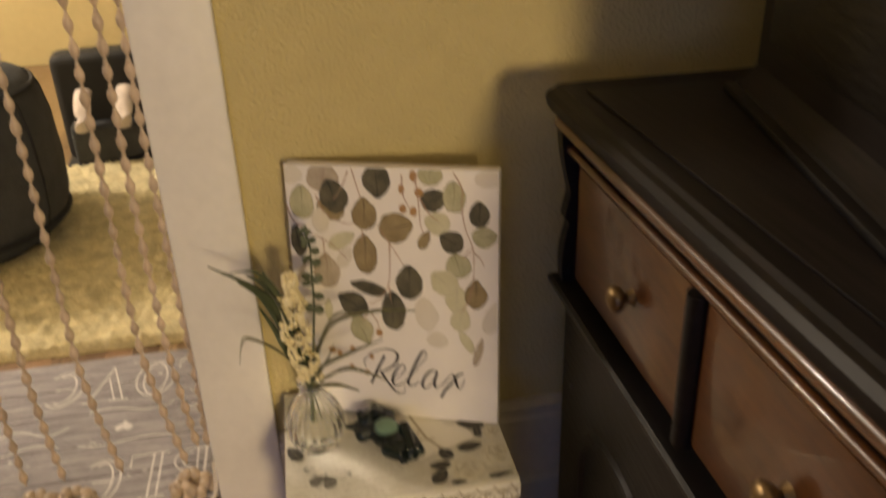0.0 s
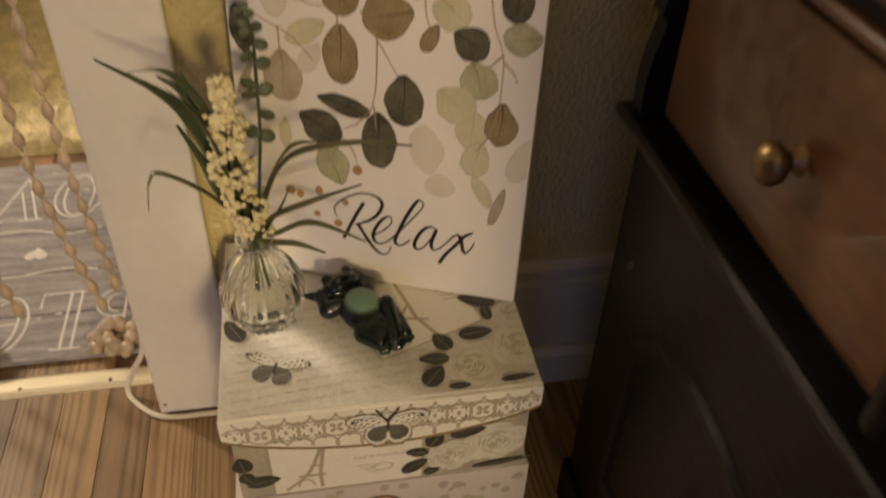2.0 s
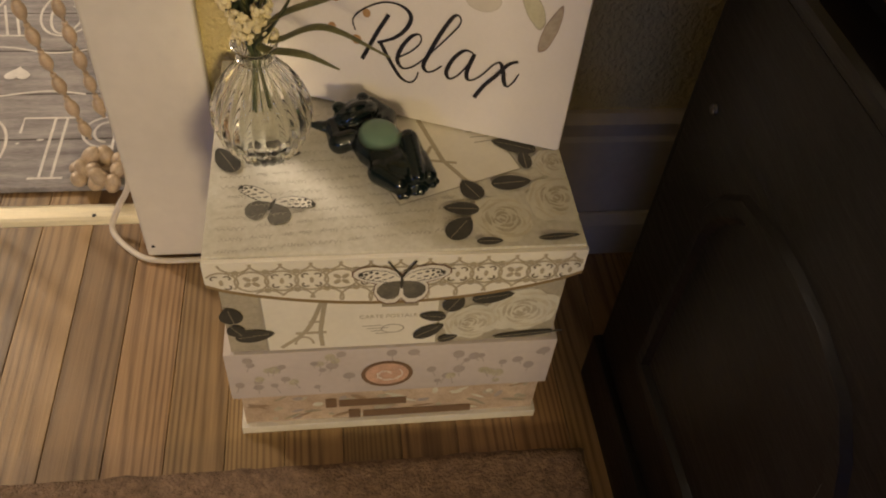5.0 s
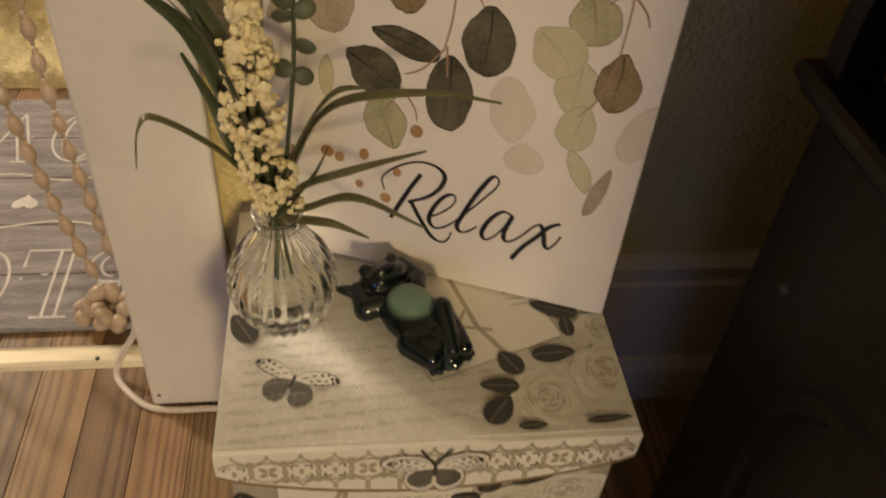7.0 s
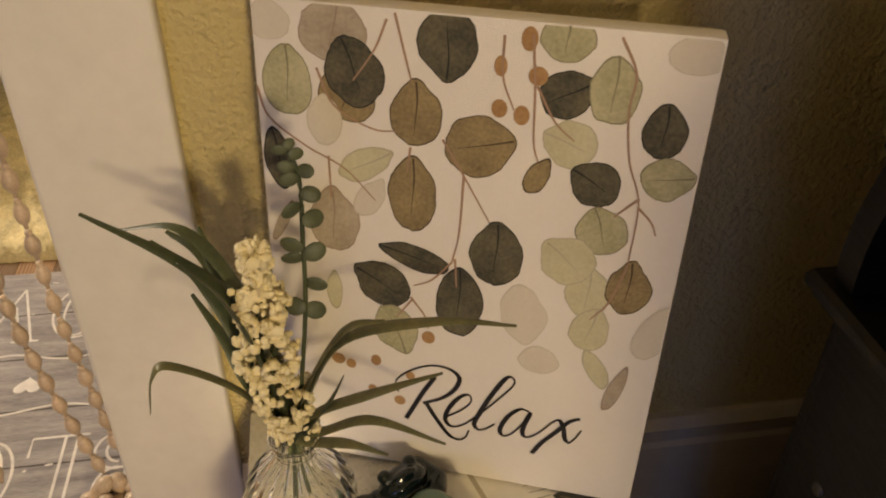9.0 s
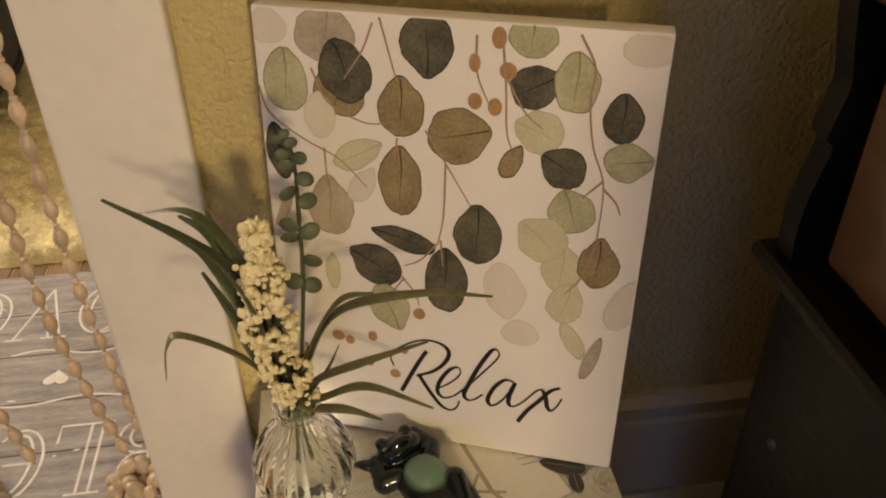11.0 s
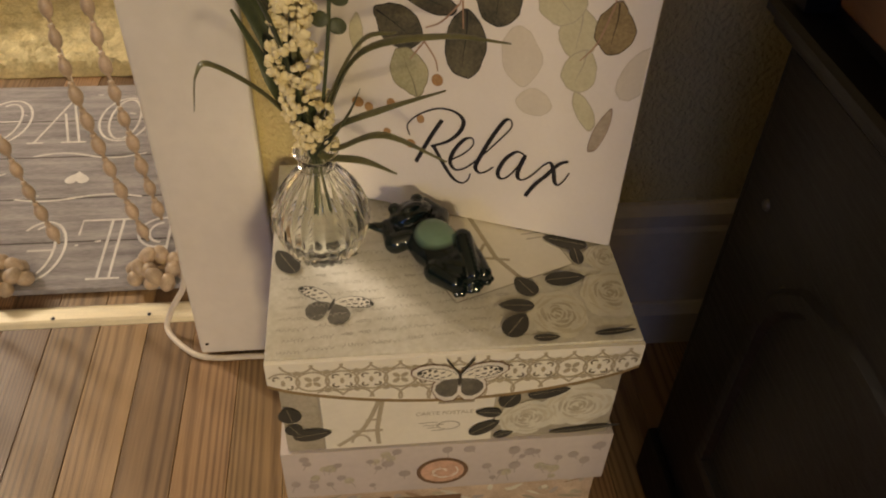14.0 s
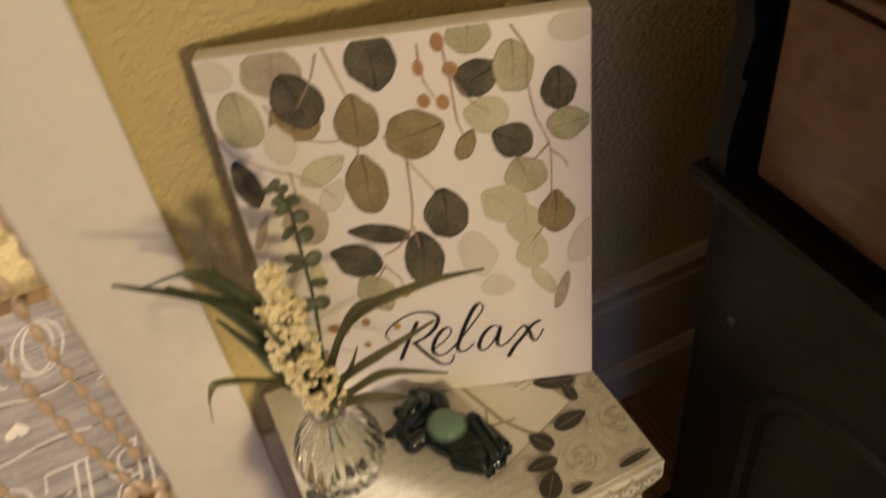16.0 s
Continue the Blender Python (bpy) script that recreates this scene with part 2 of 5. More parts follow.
def tube(points, radii, steps=8, bm=None, flat=1.0):
    """A tapered tube through points; flat squashes it across its second axis."""
    out = bm or bmesh.new()
    pts = [Vector(p) for p in points]
    rings = []
    for i, p in enumerate(pts):
        d = (pts[min(i + 1, len(pts) - 1)] - pts[max(i - 1, 0)]).normalized()
        side = d.cross(Vector((0, 0, 1)))
        side = side.normalized() if side.length > 0.05 else Vector((1, 0, 0))
        up = side.cross(d)
        r = radii[i] if isinstance(radii, (list, tuple)) else radii
        rings.append([out.verts.new(p + r * (math.cos(2 * math.pi * k / steps) * side + flat * math.sin(2 * math.pi * k / steps) * up)) for k in range(steps)])
    for a, b in zip(rings, rings[1:]):
        for k in range(steps):
            out.faces.new((a[k], a[(k + 1) % steps], b[(k + 1) % steps], b[k]))
    out.faces.new(rings[0][::-1])
    out.faces.new(rings[-1])
    return out


def curve_points(ctrl, n=8):
    """Smooth points through control points (Catmull-Rom)."""
    c = [Vector(p) for p in ctrl]
    c = [2 * c[0] - c[1]] + c + [2 * c[-1] - c[-2]]
    out = []
    for i in range(1, len(c) - 2):
        for k in range(n):
            t = k / n
            a, b, d, e = c[i - 1], c[i], c[i + 1], c[i + 2]
            out.append(0.5 * (2 * b + (d - a) * t + (2 * a - 5 * b + 4 * d - e) * t * t + (3 * b - a - 3 * d + e) * t ** 3))
    return out + [c[-2]]


def letters(text, size, m, depth=0.0004, thin=0.0):
    """Words in the built-in font as a mesh laid in the x-y plane of m."""
    cu = bpy.data.curves.new("words", "FONT")
    cu.body, cu.size, cu.extrude, cu.resolution_u = text, size, depth, 3
    cu.align_x, cu.align_y, cu.offset = "CENTER", "CENTER", -thin
    ob = new("words", cu)
    dg = bpy.context.evaluated_depsgraph_get()
    me = bpy.data.meshes.new_from_object(ob.evaluated_get(dg))
    bpy.data.objects.remove(ob)
    bm = bmesh.new()
    bm.from_mesh(me)
    bpy.data.meshes.remove(me)
    bm.transform(m)
    return bm


# ---- structure ----
WALL_Y, WALL_T = 1.685, 0.125
DOOR_L, DOOR_H, ROOM_H = -0.82, 2.05, 2.45
FAR = 5.4


def wall(name, label, *boxes, paint=None):
    bm = bmesh.new()
    for b in boxes:
        block(*b, bm=bm)
    ob = part(name, bm, paint or M_WALL, None)
    return tagged(ob, label, "wall", kind="structure")


wall("wall_north", "yellow orange-peel textured wall with a doorway", (0.02, 0.98, WALL_Y, WALL_Y + WALL_T, 0, ROOM_H), (-2.2, DOOR_L, WALL_Y, WALL_Y + WALL_T, 0, ROOM_H), (DOOR_L, 0.02, WALL_Y, WALL_Y + WALL_T, DOOR_H, ROOM_H))
wall("wall_east", "unseen dark grey-blue wall behind the dresser, cutting warm bounce", (0.98, 1.08, -4.6, FAR, 0, ROOM_H), paint=M_UNSEENWALL)
# unseen, set far out like the south wall to weaken the bounce
wall("wall_west", "unseen dark grey-blue wall, cutting warm bounce", (-4.6, -4.5, -4.6, FAR, 0, ROOM_H), paint=M_UNSEENWALL)
# the opening is made up and unseen, there to let blue fill in
wall("wall_south", "unseen dark grey-blue wall with an opening added for cool fill", (-4.5, -2.6, -4.6, -4.5, 0, ROOM_H), (-0.9, 0.98, -4.6, -4.5, 0, ROOM_H), (-2.6, -0.9, -4.6, -4.5, 0, 0.8), (-2.6, -0.9, -4.6, -4.5, 2.1, ROOM_H), paint=M_UNSEENWALL)
wall("wall_far", "plain yellow textured wall of the next room", (-4.5, 0.98, FAR, FAR + 0.1, 0, ROOM_H))
ceiling = part("ceiling", block(-4.6, 1.08, -4.6, FAR + 0.1, ROOM_H, ROOM_H + 0.1), M_CEIL, None)
tagged(ceiling, "plain white painted ceiling", "ceiling", kind="structure")
wall("wall_northwest", "plain yellow textured wall", (-4.5, -2.2, WALL_Y, WALL_Y + WALL_T, 0, ROOM_H))

floor = part("floor", block(-4.6, 1.08, -4.6, FAR + 0.1, -0.06, -0.013), M_SUB, None)
tagged(floor, "narrow oak strip floor with worn varnish and dark joints", "floor", kind="structure")

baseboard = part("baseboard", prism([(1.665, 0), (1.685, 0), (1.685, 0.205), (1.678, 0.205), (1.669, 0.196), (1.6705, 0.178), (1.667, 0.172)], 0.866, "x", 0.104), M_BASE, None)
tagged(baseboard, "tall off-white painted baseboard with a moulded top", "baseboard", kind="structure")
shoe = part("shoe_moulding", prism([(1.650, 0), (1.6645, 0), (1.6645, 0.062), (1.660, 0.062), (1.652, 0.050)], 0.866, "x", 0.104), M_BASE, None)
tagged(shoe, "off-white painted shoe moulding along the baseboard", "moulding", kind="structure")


def casing(name, x0, x1):
    bm = block(x0, x1, 1.668, 1.686, 0.004, DOOR_H + 0.06)
    cuts = bmesh.ops.subdivide_edges(bm, edges=[e for e in bm.edges if abs(e.verts[0].co.z - e.verts[1].co.z) > 1], cuts=60)
    for v in bm.verts:
        v.co.x += 0.0007 * noise.noise((v.co.x * 9, 4.0, v.co.z * 17))
        v.co.y += 0.0005 * noise.noise((v.co.x * 9, 9.0, v.co.z * 11))
    edges = [e for e in bm.edges if e.is_manifold and e.calc_face_angle(0) > 1.0]
    bmesh.ops.bevel(bm, geom=edges, offset=0.004, segments=3, profile=0.5, affect="EDGES", clamp_overlap=True)
    ob = smooth(part(name, bm, M_WHITE, None))
    return tagged(ob, "white painted door casing with uneven thick paint", "door casing", kind="structure")


case = casing("trim_1", 0.0, 0.1035)
hole = part("nail_hole", spun([(0.0022, 0), (0.0022, 0.0006)], 10), M_INK, case, "small dark nail hole")
hole.matrix_basis = pose(0.009, 1.6682, 0.022, 90)
casing("trim_2", DOOR_L - 0.1, DOOR_L)
jamb = part("door_jamb", block(-0.002, 0.02, 1.686, 1.826, 0.006, DOOR_H), M_WHITE, None)
tagged(jamb, "white painted door jamb", "door jamb", kind="structure")
jamb2 = part("door_jamb", block(DOOR_L - 0.02, DOOR_L + 0.002, 1.686, 1.826, 0.006, DOOR_H), M_WHITE, None)
tagged(jamb2, "white painted door jamb", "door jamb", kind="structure")
head = part("door_head", block(DOOR_L, 0.0, 1.668, 1.826, DOOR_H - 0.02, DOOR_H + 0.06, 0.004), M_WHITE, None)
tagged(head, "white painted door head", "door head", kind="structure")

threshold = part("threshold", prism([(1.727, 0.0005), (1.732, 0.0045), (1.736, 0.006), (1.754, 0.006), (1.758, 0.0045), (1.763, 0.0005)], 0.816, "x", DOOR_L + 0.002), M_THRESH, None)
tagged(threshold, "shiny brass threshold strip with screws", "threshold", kind="structure")
for k in range(7):
    screw = part("screw", spun([(0.0028, 0), (0.0026, 0.0008), (0.0008, 0.0010)], 10), M_INK, threshold, "small dark screw head")
    screw.location = (-0.073 - 0.118 * k, 1.738, 0.0058)

# ---- main furniture: dresser ----
dresser = thing("dresser", "dark stained antique wooden dresser with brass knobs", "dresser")
DX, Y0, Y1 = 0.497, 0.575, 1.472
smooth(part("body", block(DX + 0.012, 0.965, Y0 + 0.01, Y1 - 0.012, 0.05, 0.755), M_SHADEWOOD, dresser))
# moulded top
top_profile = [(0.474, 0.766), (0.478, 0.760), (0.490, 0.756), (0.972, 0.756), (0.972, 0.790), (0.486, 0.790), (0.482, 0.786), (0.476, 0.784), (0.471, 0.778)]
smooth(part("top", prism([(a, b) for a, b in top_profile], Y1 - Y0 + 0.02, "y", Y0 - 0.005), M_DRESSTOP, dresser, "worn dark top with a moulded edge"), 25)
smooth(part("top_border", block(0.505, 0.955, Y0 + 0.03, Y1 - 0.03, 0.7902, 0.7932, 0.0012), M_DRESSTOP, dresser))
for a, b, r in ((0.486, 0.749, 0.0078), (0.4925, 0.722, 0.0052)):
    smooth(part("top_moulding", tube([(a, Y0, b), (a, Y1, b)], r, 12), M_DRESSLIT, dresser))
# drawers with stiles
STILES = [1.132, 0.852]
edges_y = [Y1 - 0.030] + STILES + [Y0 + 0.02]
for i in range(3):
    hi, lo = edges_y[i] - 0.011, edges_y[i + 1] + 0.011
    drawer = smooth(part("drawer", block(DX - 0.002, DX + 0.02, lo, hi, 0.567, 0.710, 0.004), M_DRESSLIT, dresser, "reddish brown polished drawer front"), 30)
    ky = (hi + lo) / 2 if i else 1.262
    ky = 0.984 if i == 1 else ky
    knob = spun([(0.0, 0.026), (0.006, 0.0255), (0.0115, 0.0225), (0.0138, 0.018), (0.0125, 0.013), (0.0075, 0.009), (0.0055, 0.006), (0.0075, 0.0025), (0.0095, 0.0)], 20)
    kb = smooth(part("knob", knob, M_BRASS, drawer, "round aged brass knob"), 60)
    kb.matrix_basis = pose(DX - 0.002, ky, 0.636, 0, -90, 0)
for y in STILES:
    smooth(part("stile", tube([(DX - 0.003, y, 0.562), (DX - 0.003, y, 0.713)], 0.0105, 12), M_SHADEWOOD, dresser, "dark half-round stile"))
# waist rail
rail = [(0.478, 0.547), (0.4785, 0.541), (0.482, 0.538), (0.486, 0.536), (0.487, 0.530), (0.492, 0.525), (DX + 0.012, 0.523), (DX + 0.012, 0.550), (0.482, 0.550)]
smooth(part("waist_rail", prism(rail, Y1 - Y0 + 0.012, "y", Y0 - 0.002), M_SHADEWOOD, dresser, "dark moulded waist rail"), 25)
# scrolled bracket at each end, under the top
for y in (Y1 - 0.020, Y0 + 0.002):
    pts = []
    for k in range(41):
        f = k / 40
        lobe = abs(math.sin(math.pi * (0.15 + 0.85 * f) * (2.1 if f < 0.42 else 1.55)))
        pts.append((0.494 - 0.013 * lobe * (0.55 + 0.45 * f), 0.552 + 0.200 * f))
    smooth(part("end_bracket", prism(pts + [(0.53, 0.752), (0.53, 0.552)], 0.018, "y", y), M_SHADEWOOD, dresser, "dark scroll-cut end bracket"), 30)
# lower doors with arched sunk panels
d_edges = [Y1 - 0.006, 1.068, Y0 + 0.006]
for i in range(2):
    hi, lo = d_edges[i] - 0.004, d_edges[i + 1] + 0.004
    door = smooth(part("door", block(DX + 0.0, DX + 0.018, lo, hi, 0.075, 0.520, 0.003), M_SHADEWOOD, dresser, "dark door with an arched panel"), 30)
    a, b = (lo + 0.094, hi - 0.086) if i == 0 else (lo + 0.086, hi - 0.094)
    c = (a + b) / 2
    arch = [(a, 0.165), (b, 0.165), (b, 0.335), (b - 0.003, 0.352), (b - 0.014, 0.371), (b - 0.036, 0.392), (c + 0.03, 0.402), (c, 0.404), (c - 0.03, 0.402), (a + 0.036, 0.392), (a + 0.014, 0.371), (a + 0.003, 0.352), (a, 0.335)]
    big = [((p - c) * 1.1 + c, (q - 0.29) * 1.09 + 0.29) for p, q in arch]
    fr = bmesh.new()
    o1 = [fr.verts.new((DX - 0.0050, *p)) for p in big]
    o2 = [fr.verts.new((DX - 0.0050, *p)) for p in arch]
    o3 = [fr.verts.new((DX + 0.002, (p - c) * 0.93 + c, (q - 0.29) * 0.94 + 0.29)) for p, q in arch]
    o0 = [fr.verts.new((DX + 0.002, (p - c) * 1.05 + c, (q - 0.29) * 1.04 + 0.29)) for p, q in big]
    n = len(arch)
    for u, v in ((o0, o1), (o1, o2), (o2, o3)):
        for k in range(n):
            fr.faces.new((u[k], u[(k + 1) % n], v[(k + 1) % n], v[k]))
    bmesh.ops.recalc_face_normals(fr, faces=fr.faces[:])
    smooth(part("panel_moulding", fr, M_SHADEWOOD, door, "raised dark arched moulding"), 30)
    for z in (0.336, 0.402, 0.452):
        nail = smooth(part("stud", spun([(0.0042, 0), (0.0035, 0.0018), (0.0, 0.0026)], 10), M_STUD, door))
        nail.matrix_basis = pose(DX, lo + 0.036 if i == 0 else hi - 0.036, z, 0, -90, 0)
    stud = smooth(part("stud", spun([(0.005, 0), (0.004, 0.002), (0.0, 0.003)], 10), M_STUD, door))
    stud.matrix_basis = pose(DX, hi - 0.034 if i == 0 else lo + 0.034, 0.413, 0, -90, 0)
smooth(part("post", tube([(DX - 0.004, 1.063, 0.078), (DX - 0.004, 1.063, 0.508)], 0.012, 12), M_SHADEWOOD, dresser, "dark half-round post between the doors"))
smooth(part("plinth", block(DX - 0.006, 0.965, Y0, Y1 + 0.004, 0.0, 0.072, 0.004), M_SHADEWOOD, dresser, "black plinth"), 30)
smooth(part("end_panel", block(DX + 0.002, 0.965, Y1 - 0.0115, Y1 - 0.001, 0.074, 0.523, 0.002), M_SHADEWOOD, dresser), 30)

# dark case standing on the dresser
case_m = pose(0.556, 1.0, 0.7937, 0, 0, -13)
chest = thing("jewellery_case", "dark wooden case standing on the dresser top", "case", case_m)
cp = [(0.0, 0.0), (0.30, 0.0), (0.30, 0.36), (0.022, 0.36), (0.022, 0.03), (0.016, 0.022), (0.004, 0.012)]
smooth(part("body", prism(cp, 0.40, "y", 0.0), M_DRESSTOP, chest), 25)
smooth(part("base_moulding", block(-0.008, 0.30, -0.008, 0.41, 0.0, 0.009, 0.003), M_SHADEWOOD, chest), 25)
smooth(part("front_panel", block(0.019, 0.024, 0.035, 0.365, 0.06, 0.33, 0.002), M_SHADEWOOD, chest), 25)

# ---- floor coverings ----
def pile(name, x0, x1, y0, y1, z0, z1, material, label, category, step, rough, seed):
    """A rug with an uneven pile surface and ragged edge."""
    nx, ny = int((x1 - x0) / step), int((y1 - y0) / step)
    bm = bmesh.new()
    g = []
    for i in range(nx + 1):
        row = []
        for j in range(ny + 1):
            x, y = x0 + (x1 - x0) * i / nx, y0 + (y1 - y0) * j / ny
            rim = i in (0, nx) or j in (0, ny)
            h = noise.noise((x * 55, y * 55, seed)) * 0.5 + noise.noise((x * 140, y * 140, seed + 3)) * 0.5
            if rim:
                x += 0.004 * noise.noise((y * 60, x * 60, 1.5))
                y += 0.004 * noise.noise((x * 60, y * 60, 2.5))
            row.append(bm.verts.new((x, y, z0 if rim else z1 + rough * h)))
        g.append(row)
    for i in range(nx):
        for j in range(ny):
            bm.faces.new((g[i][j], g[i + 1][j], g[i + 1][j + 1], g[i][j + 1]))
    ob = smooth(part(name, bm, material, None), 80)
    return tagged(ob, label, category)


pile("carpet", -1.6, 0.472, -0.6, 1.383, 0.0005, 0.019, M_CARPET, "brown short-pile carpet lying on the oak floor", "carpet", 0.009, 0.003, 1.0)
pile("rug", -1.7, 0.75, 2.335, 3.62, 0.0005, 0.024, M_RUG, "cream yellow shag rug in the next room", "rug", 0.009, 0.020, 5.0)

door_mat = thing("door_mat", "grey plank-print door mat with white lettering", "door mat")
smooth(part("mat_body", block(-0.80, -0.012, 1.786, 2.288, 0.0008, 0.0105, 0.003), M_MAT, door_mat), 40)
for y in (1.878, 1.975, 2.078, 2.178):
    bm = block(-0.796, -0.016, y - 0.0012, y + 0.0012, 0.0104, 0.0108)
    part("plank_line", bm, M_MATLINE, door_mat)


# ---- oak strips ----
strip_w = 0.0594
meshes = []
for k in range(4):
    L = (1.5, 1.9, 2.3, 2.7)[k]
    bm = block(0.0003, strip_w - 0.0003, 0, L, -0.0128, 0.0, 0.0006, 1)
    me = bpy.data.meshes.new("strip")
    bm.to_mesh(me)
    bm.free()
    me.materials.append(M_OAK)
    meshes.append((L, me))
rng = random.Random(4)
for i in range(-16, 17):
    x = -0.0135 + strip_w * i
    y = -0.80
    first = True
    while y < 3.0:
        L, me = meshes[rng.randrange(4)]
        if first:
            y, first = y - rng.uniform(0.0, 0.9) * L, False
        ob = new("plank", me)
        ob.location = (x, y, 0)
        ob.parent = floor
        y += L + 0.0008
bm = bmesh.new()
for i in range(-74, 17):
    x = -0.0135 + strip_w * i
    if x > 0.93 or x < -4.45:
        continue
    # the strips go on under the carpet, to the walls and into the next room
    y = -4.5 + rng.uniform(-1.2, 0)
    while y < FAR:
        L = rng.uniform(1.1, 2.4)
        for a, b in ((max(y, -4.5), min(y + L, -0.8)), (max(y, -0.8), min(y + L, FAR))):
            if -16 <= i and a >= -0.8:
                a = max(a, 3.34) if b > 3.34 else b
            if b - a > 0.02:
                block(x + 0.0005, x + strip_w - 0.0005, a + 0.0005, b - 0.0005, -0.0128, -0.0025, bm=bm)
        y += L
rest = part("far_strips", bm, M_OAK, floor)
rest["kind"] = "stuff"

# ---- canvas print ----
CW, CH, CT = 0.2865, 0.3745, 0.021
canvas = thing("canvas_print", "white canvas print of watercolour leaves and black script, leaning", "canvas print", pose(0.1506, 1.6198, 0.2935, -4.9, 0, -20.7))
bm = block(0.003, 0.003 + CW, 0.0, CT, 0.001, CH, 0.0025)
smooth(part("canvas", bm, M_CANVAS, canvas), 40)


def wash(name, base, edge):
    """Watercolour: pooled pigment in soft patches and granulation."""
    return mat(name, base, 0.8, vary=0.2, scale=38, second=edge, bump=0.1, bump_scale=700)


TINT = {
    "D": wash("dark grey green wash", (0.150, 0.132, 0.085), (0.030, 0.030, 0.027)),
    "G": wash("olive brown wash", (0.37, 0.285, 0.155), (0.165, 0.118, 0.06)),
    "S": wash("sage wash", (0.53, 0.50, 0.34), (0.30, 0.285, 0.165)),
    "P": wash("pale sage wash", (0.63, 0.60, 0.44), (0.50, 0.465, 0.31)),
    "N": wash("taupe wash", (0.50, 0.43, 0.35), (0.33, 0.27, 0.21)),
    "F": wash("faint wash", (0.70, 0.645, 0.58), (0.64, 0.585, 0.52)),
}
RIM = {k: plain("rim " + k, tuple(c * f for c in col), 0.8) for k, col, f in (("D", (0.018, 0.018, 0.018), 1), ("G", (0.075, 0.052, 0.03), 1), ("S", (0.25, 0.23, 0.15), 1), ("P", (0.48, 0.44, 0.34), 1), ("N", (0.33, 0.25, 0.21), 1), ("F", (0.63, 0.575, 0.51), 1))}
M_BERRY = wash("rust berry wash", (0.47, 0.285, 0.135), (0.30, 0.155, 0.065))
M_STEM = plain("brown stem line", (0.40, 0.255, 0.18), 0.8)
layer = [0]


def sheet(points, y, bm=None):
    """A flat printed shape in the canvas plane; points in metres."""
    out = bm or bmesh.new()
    out.faces.new([out.verts.new((a, y, b)) for a, b in points])
    return out


def ribbon(points, widths, y, bm=None):
    """A flat pen line through points, with its width at each."""
    out = bm or bmesh.new()
    left, right = [], []
    for i, p in enumerate(points):
        d = (points[min(i + 1, len(points) - 1)] - points[max(i - 1, 0)])
        d = d.normalized() if d.length > 0 else Vector((1, 0, 0))
        nrm = Vector((-d.y, d.x, 0)) * widths[i] / 2
        left.append(out.verts.new((p.x + nrm.x, y, p.y + nrm.y)))
        right.append(out.verts.new((p.x - nrm.x, y, p.y - nrm.y)))
    for i in range(len(points) - 1):
        out.faces.new((left[i], left[i + 1], right[i + 1], right[i]))
    return out


def keep_in(p):
    return (min(max(p[0], 0.004), 0.0015 + CW), min(max(p[1], 0.003), CH - 0.0015))


def leaf(u, v, w, h, turn, tone):
    """A round watercolour eucalyptus leaf with a point, a darker rim and a midrib."""
    layer[0] += 1
    y = -0.00025 - 0.000007 * layer[0]
    seed = layer[0] * 3.7
    a0 = radians(-turn)
    out, inner = [], []
    for k in range(44):
        a = 2 * math.pi * k / 44
        wob = 1 + 0.10 * noise.noise((math.cos(a) * 1.6, math.sin(a) * 1.6, seed)) + 0.045 * noise.noise((math.cos(a) * 7, math.sin(a) * 7, seed))
        tip = 1 + 0.20 * max(0, math.cos(a)) ** 9
        p = (math.sin(a) * w / 2 * wob, math.cos(a) * h / 2 * wob * tip)
        for store, s in ((out, 1.0), (inner, 1 - 1.5 / max(w, 14))):
            store.append(keep_in(((u + s * (p[0] * math.cos(a0) - p[1] * math.sin(a0))) / 1000, (v + s * (p[0] * math.sin(a0) + p[1] * math.cos(a0))) / 1000)))
    part("leaf_rim", sheet(out, y), RIM[tone], canvas)
    lf = part("leaf", sheet(inner, y - 0.000002), TINT[tone], canvas)
    if tone != "F" and min(w, h) > 15:
        rib = [Vector(((u + s * h / 2 * -math.sin(a0) + 0.8 * math.sin(s * 3)) / 1000, (v + s * h / 2 * math.cos(a0)) / 1000, 0)) for s in (1.1, 0.6, 0.2, -0.2, -0.6)]
        rib = [Vector((*keep_in(p[:2]), 0)) for p in rib]
        part("midrib", ribbon(curve_points(rib, 4), [0.0014 * (1 - i / 20) for i in range(17)], y - 0.000004), RIM[tone], lf)


def berry(u, v, w, h):
    layer[0] += 1
    part("berry", sheet([keep_in(((u + w / 2 * math.cos(a * 0.35)) / 1000, (v + h / 2 * math.sin(a * 0.35)) / 1000)) for a in range(18)], -0.0003 - 0.000007 * layer[0]), M_BERRY, canvas)


def stem(*pts):
    layer[0] += 1
    c = curve_points([Vector((*keep_in((a / 1000, b / 1000)), 0)) for a, b in pts], 6)
    part("stem", ribbon(c, [0.0017 - 0.0008 * i / len(c) for i in range(len(c))], -0.0003 - 0.000007 * layer[0]), M_STEM, canvas)


def pen(*pts):
    """One stroke of the black script: thin upward, thick downward."""
    layer[0] += 1
    c = curve_points([Vector((a / 1000, b / 1000, 0)) for a, b in pts], 8)
    wid = []
    for i in range(len(c)):
        d = (c[min(i + 1, len(c) - 1)] - c[max(i - 1, 0)]).normalized()
        wid.append(0.0012 + 0.0026 * max(0.0, -d.y) ** 1.3 + 0.0004 * abs(d.x))
    wid = [sum(wid[max(0, i - 3):i + 4]) / len(wid[max(0, i - 3):i + 4]) for i in range(len(wid))]
    part("letter_stroke", ribbon(c, wid, -0.0003 - 0.000007 * layer[0]), M_INK, canvas, "black brush-script lettering stroke")


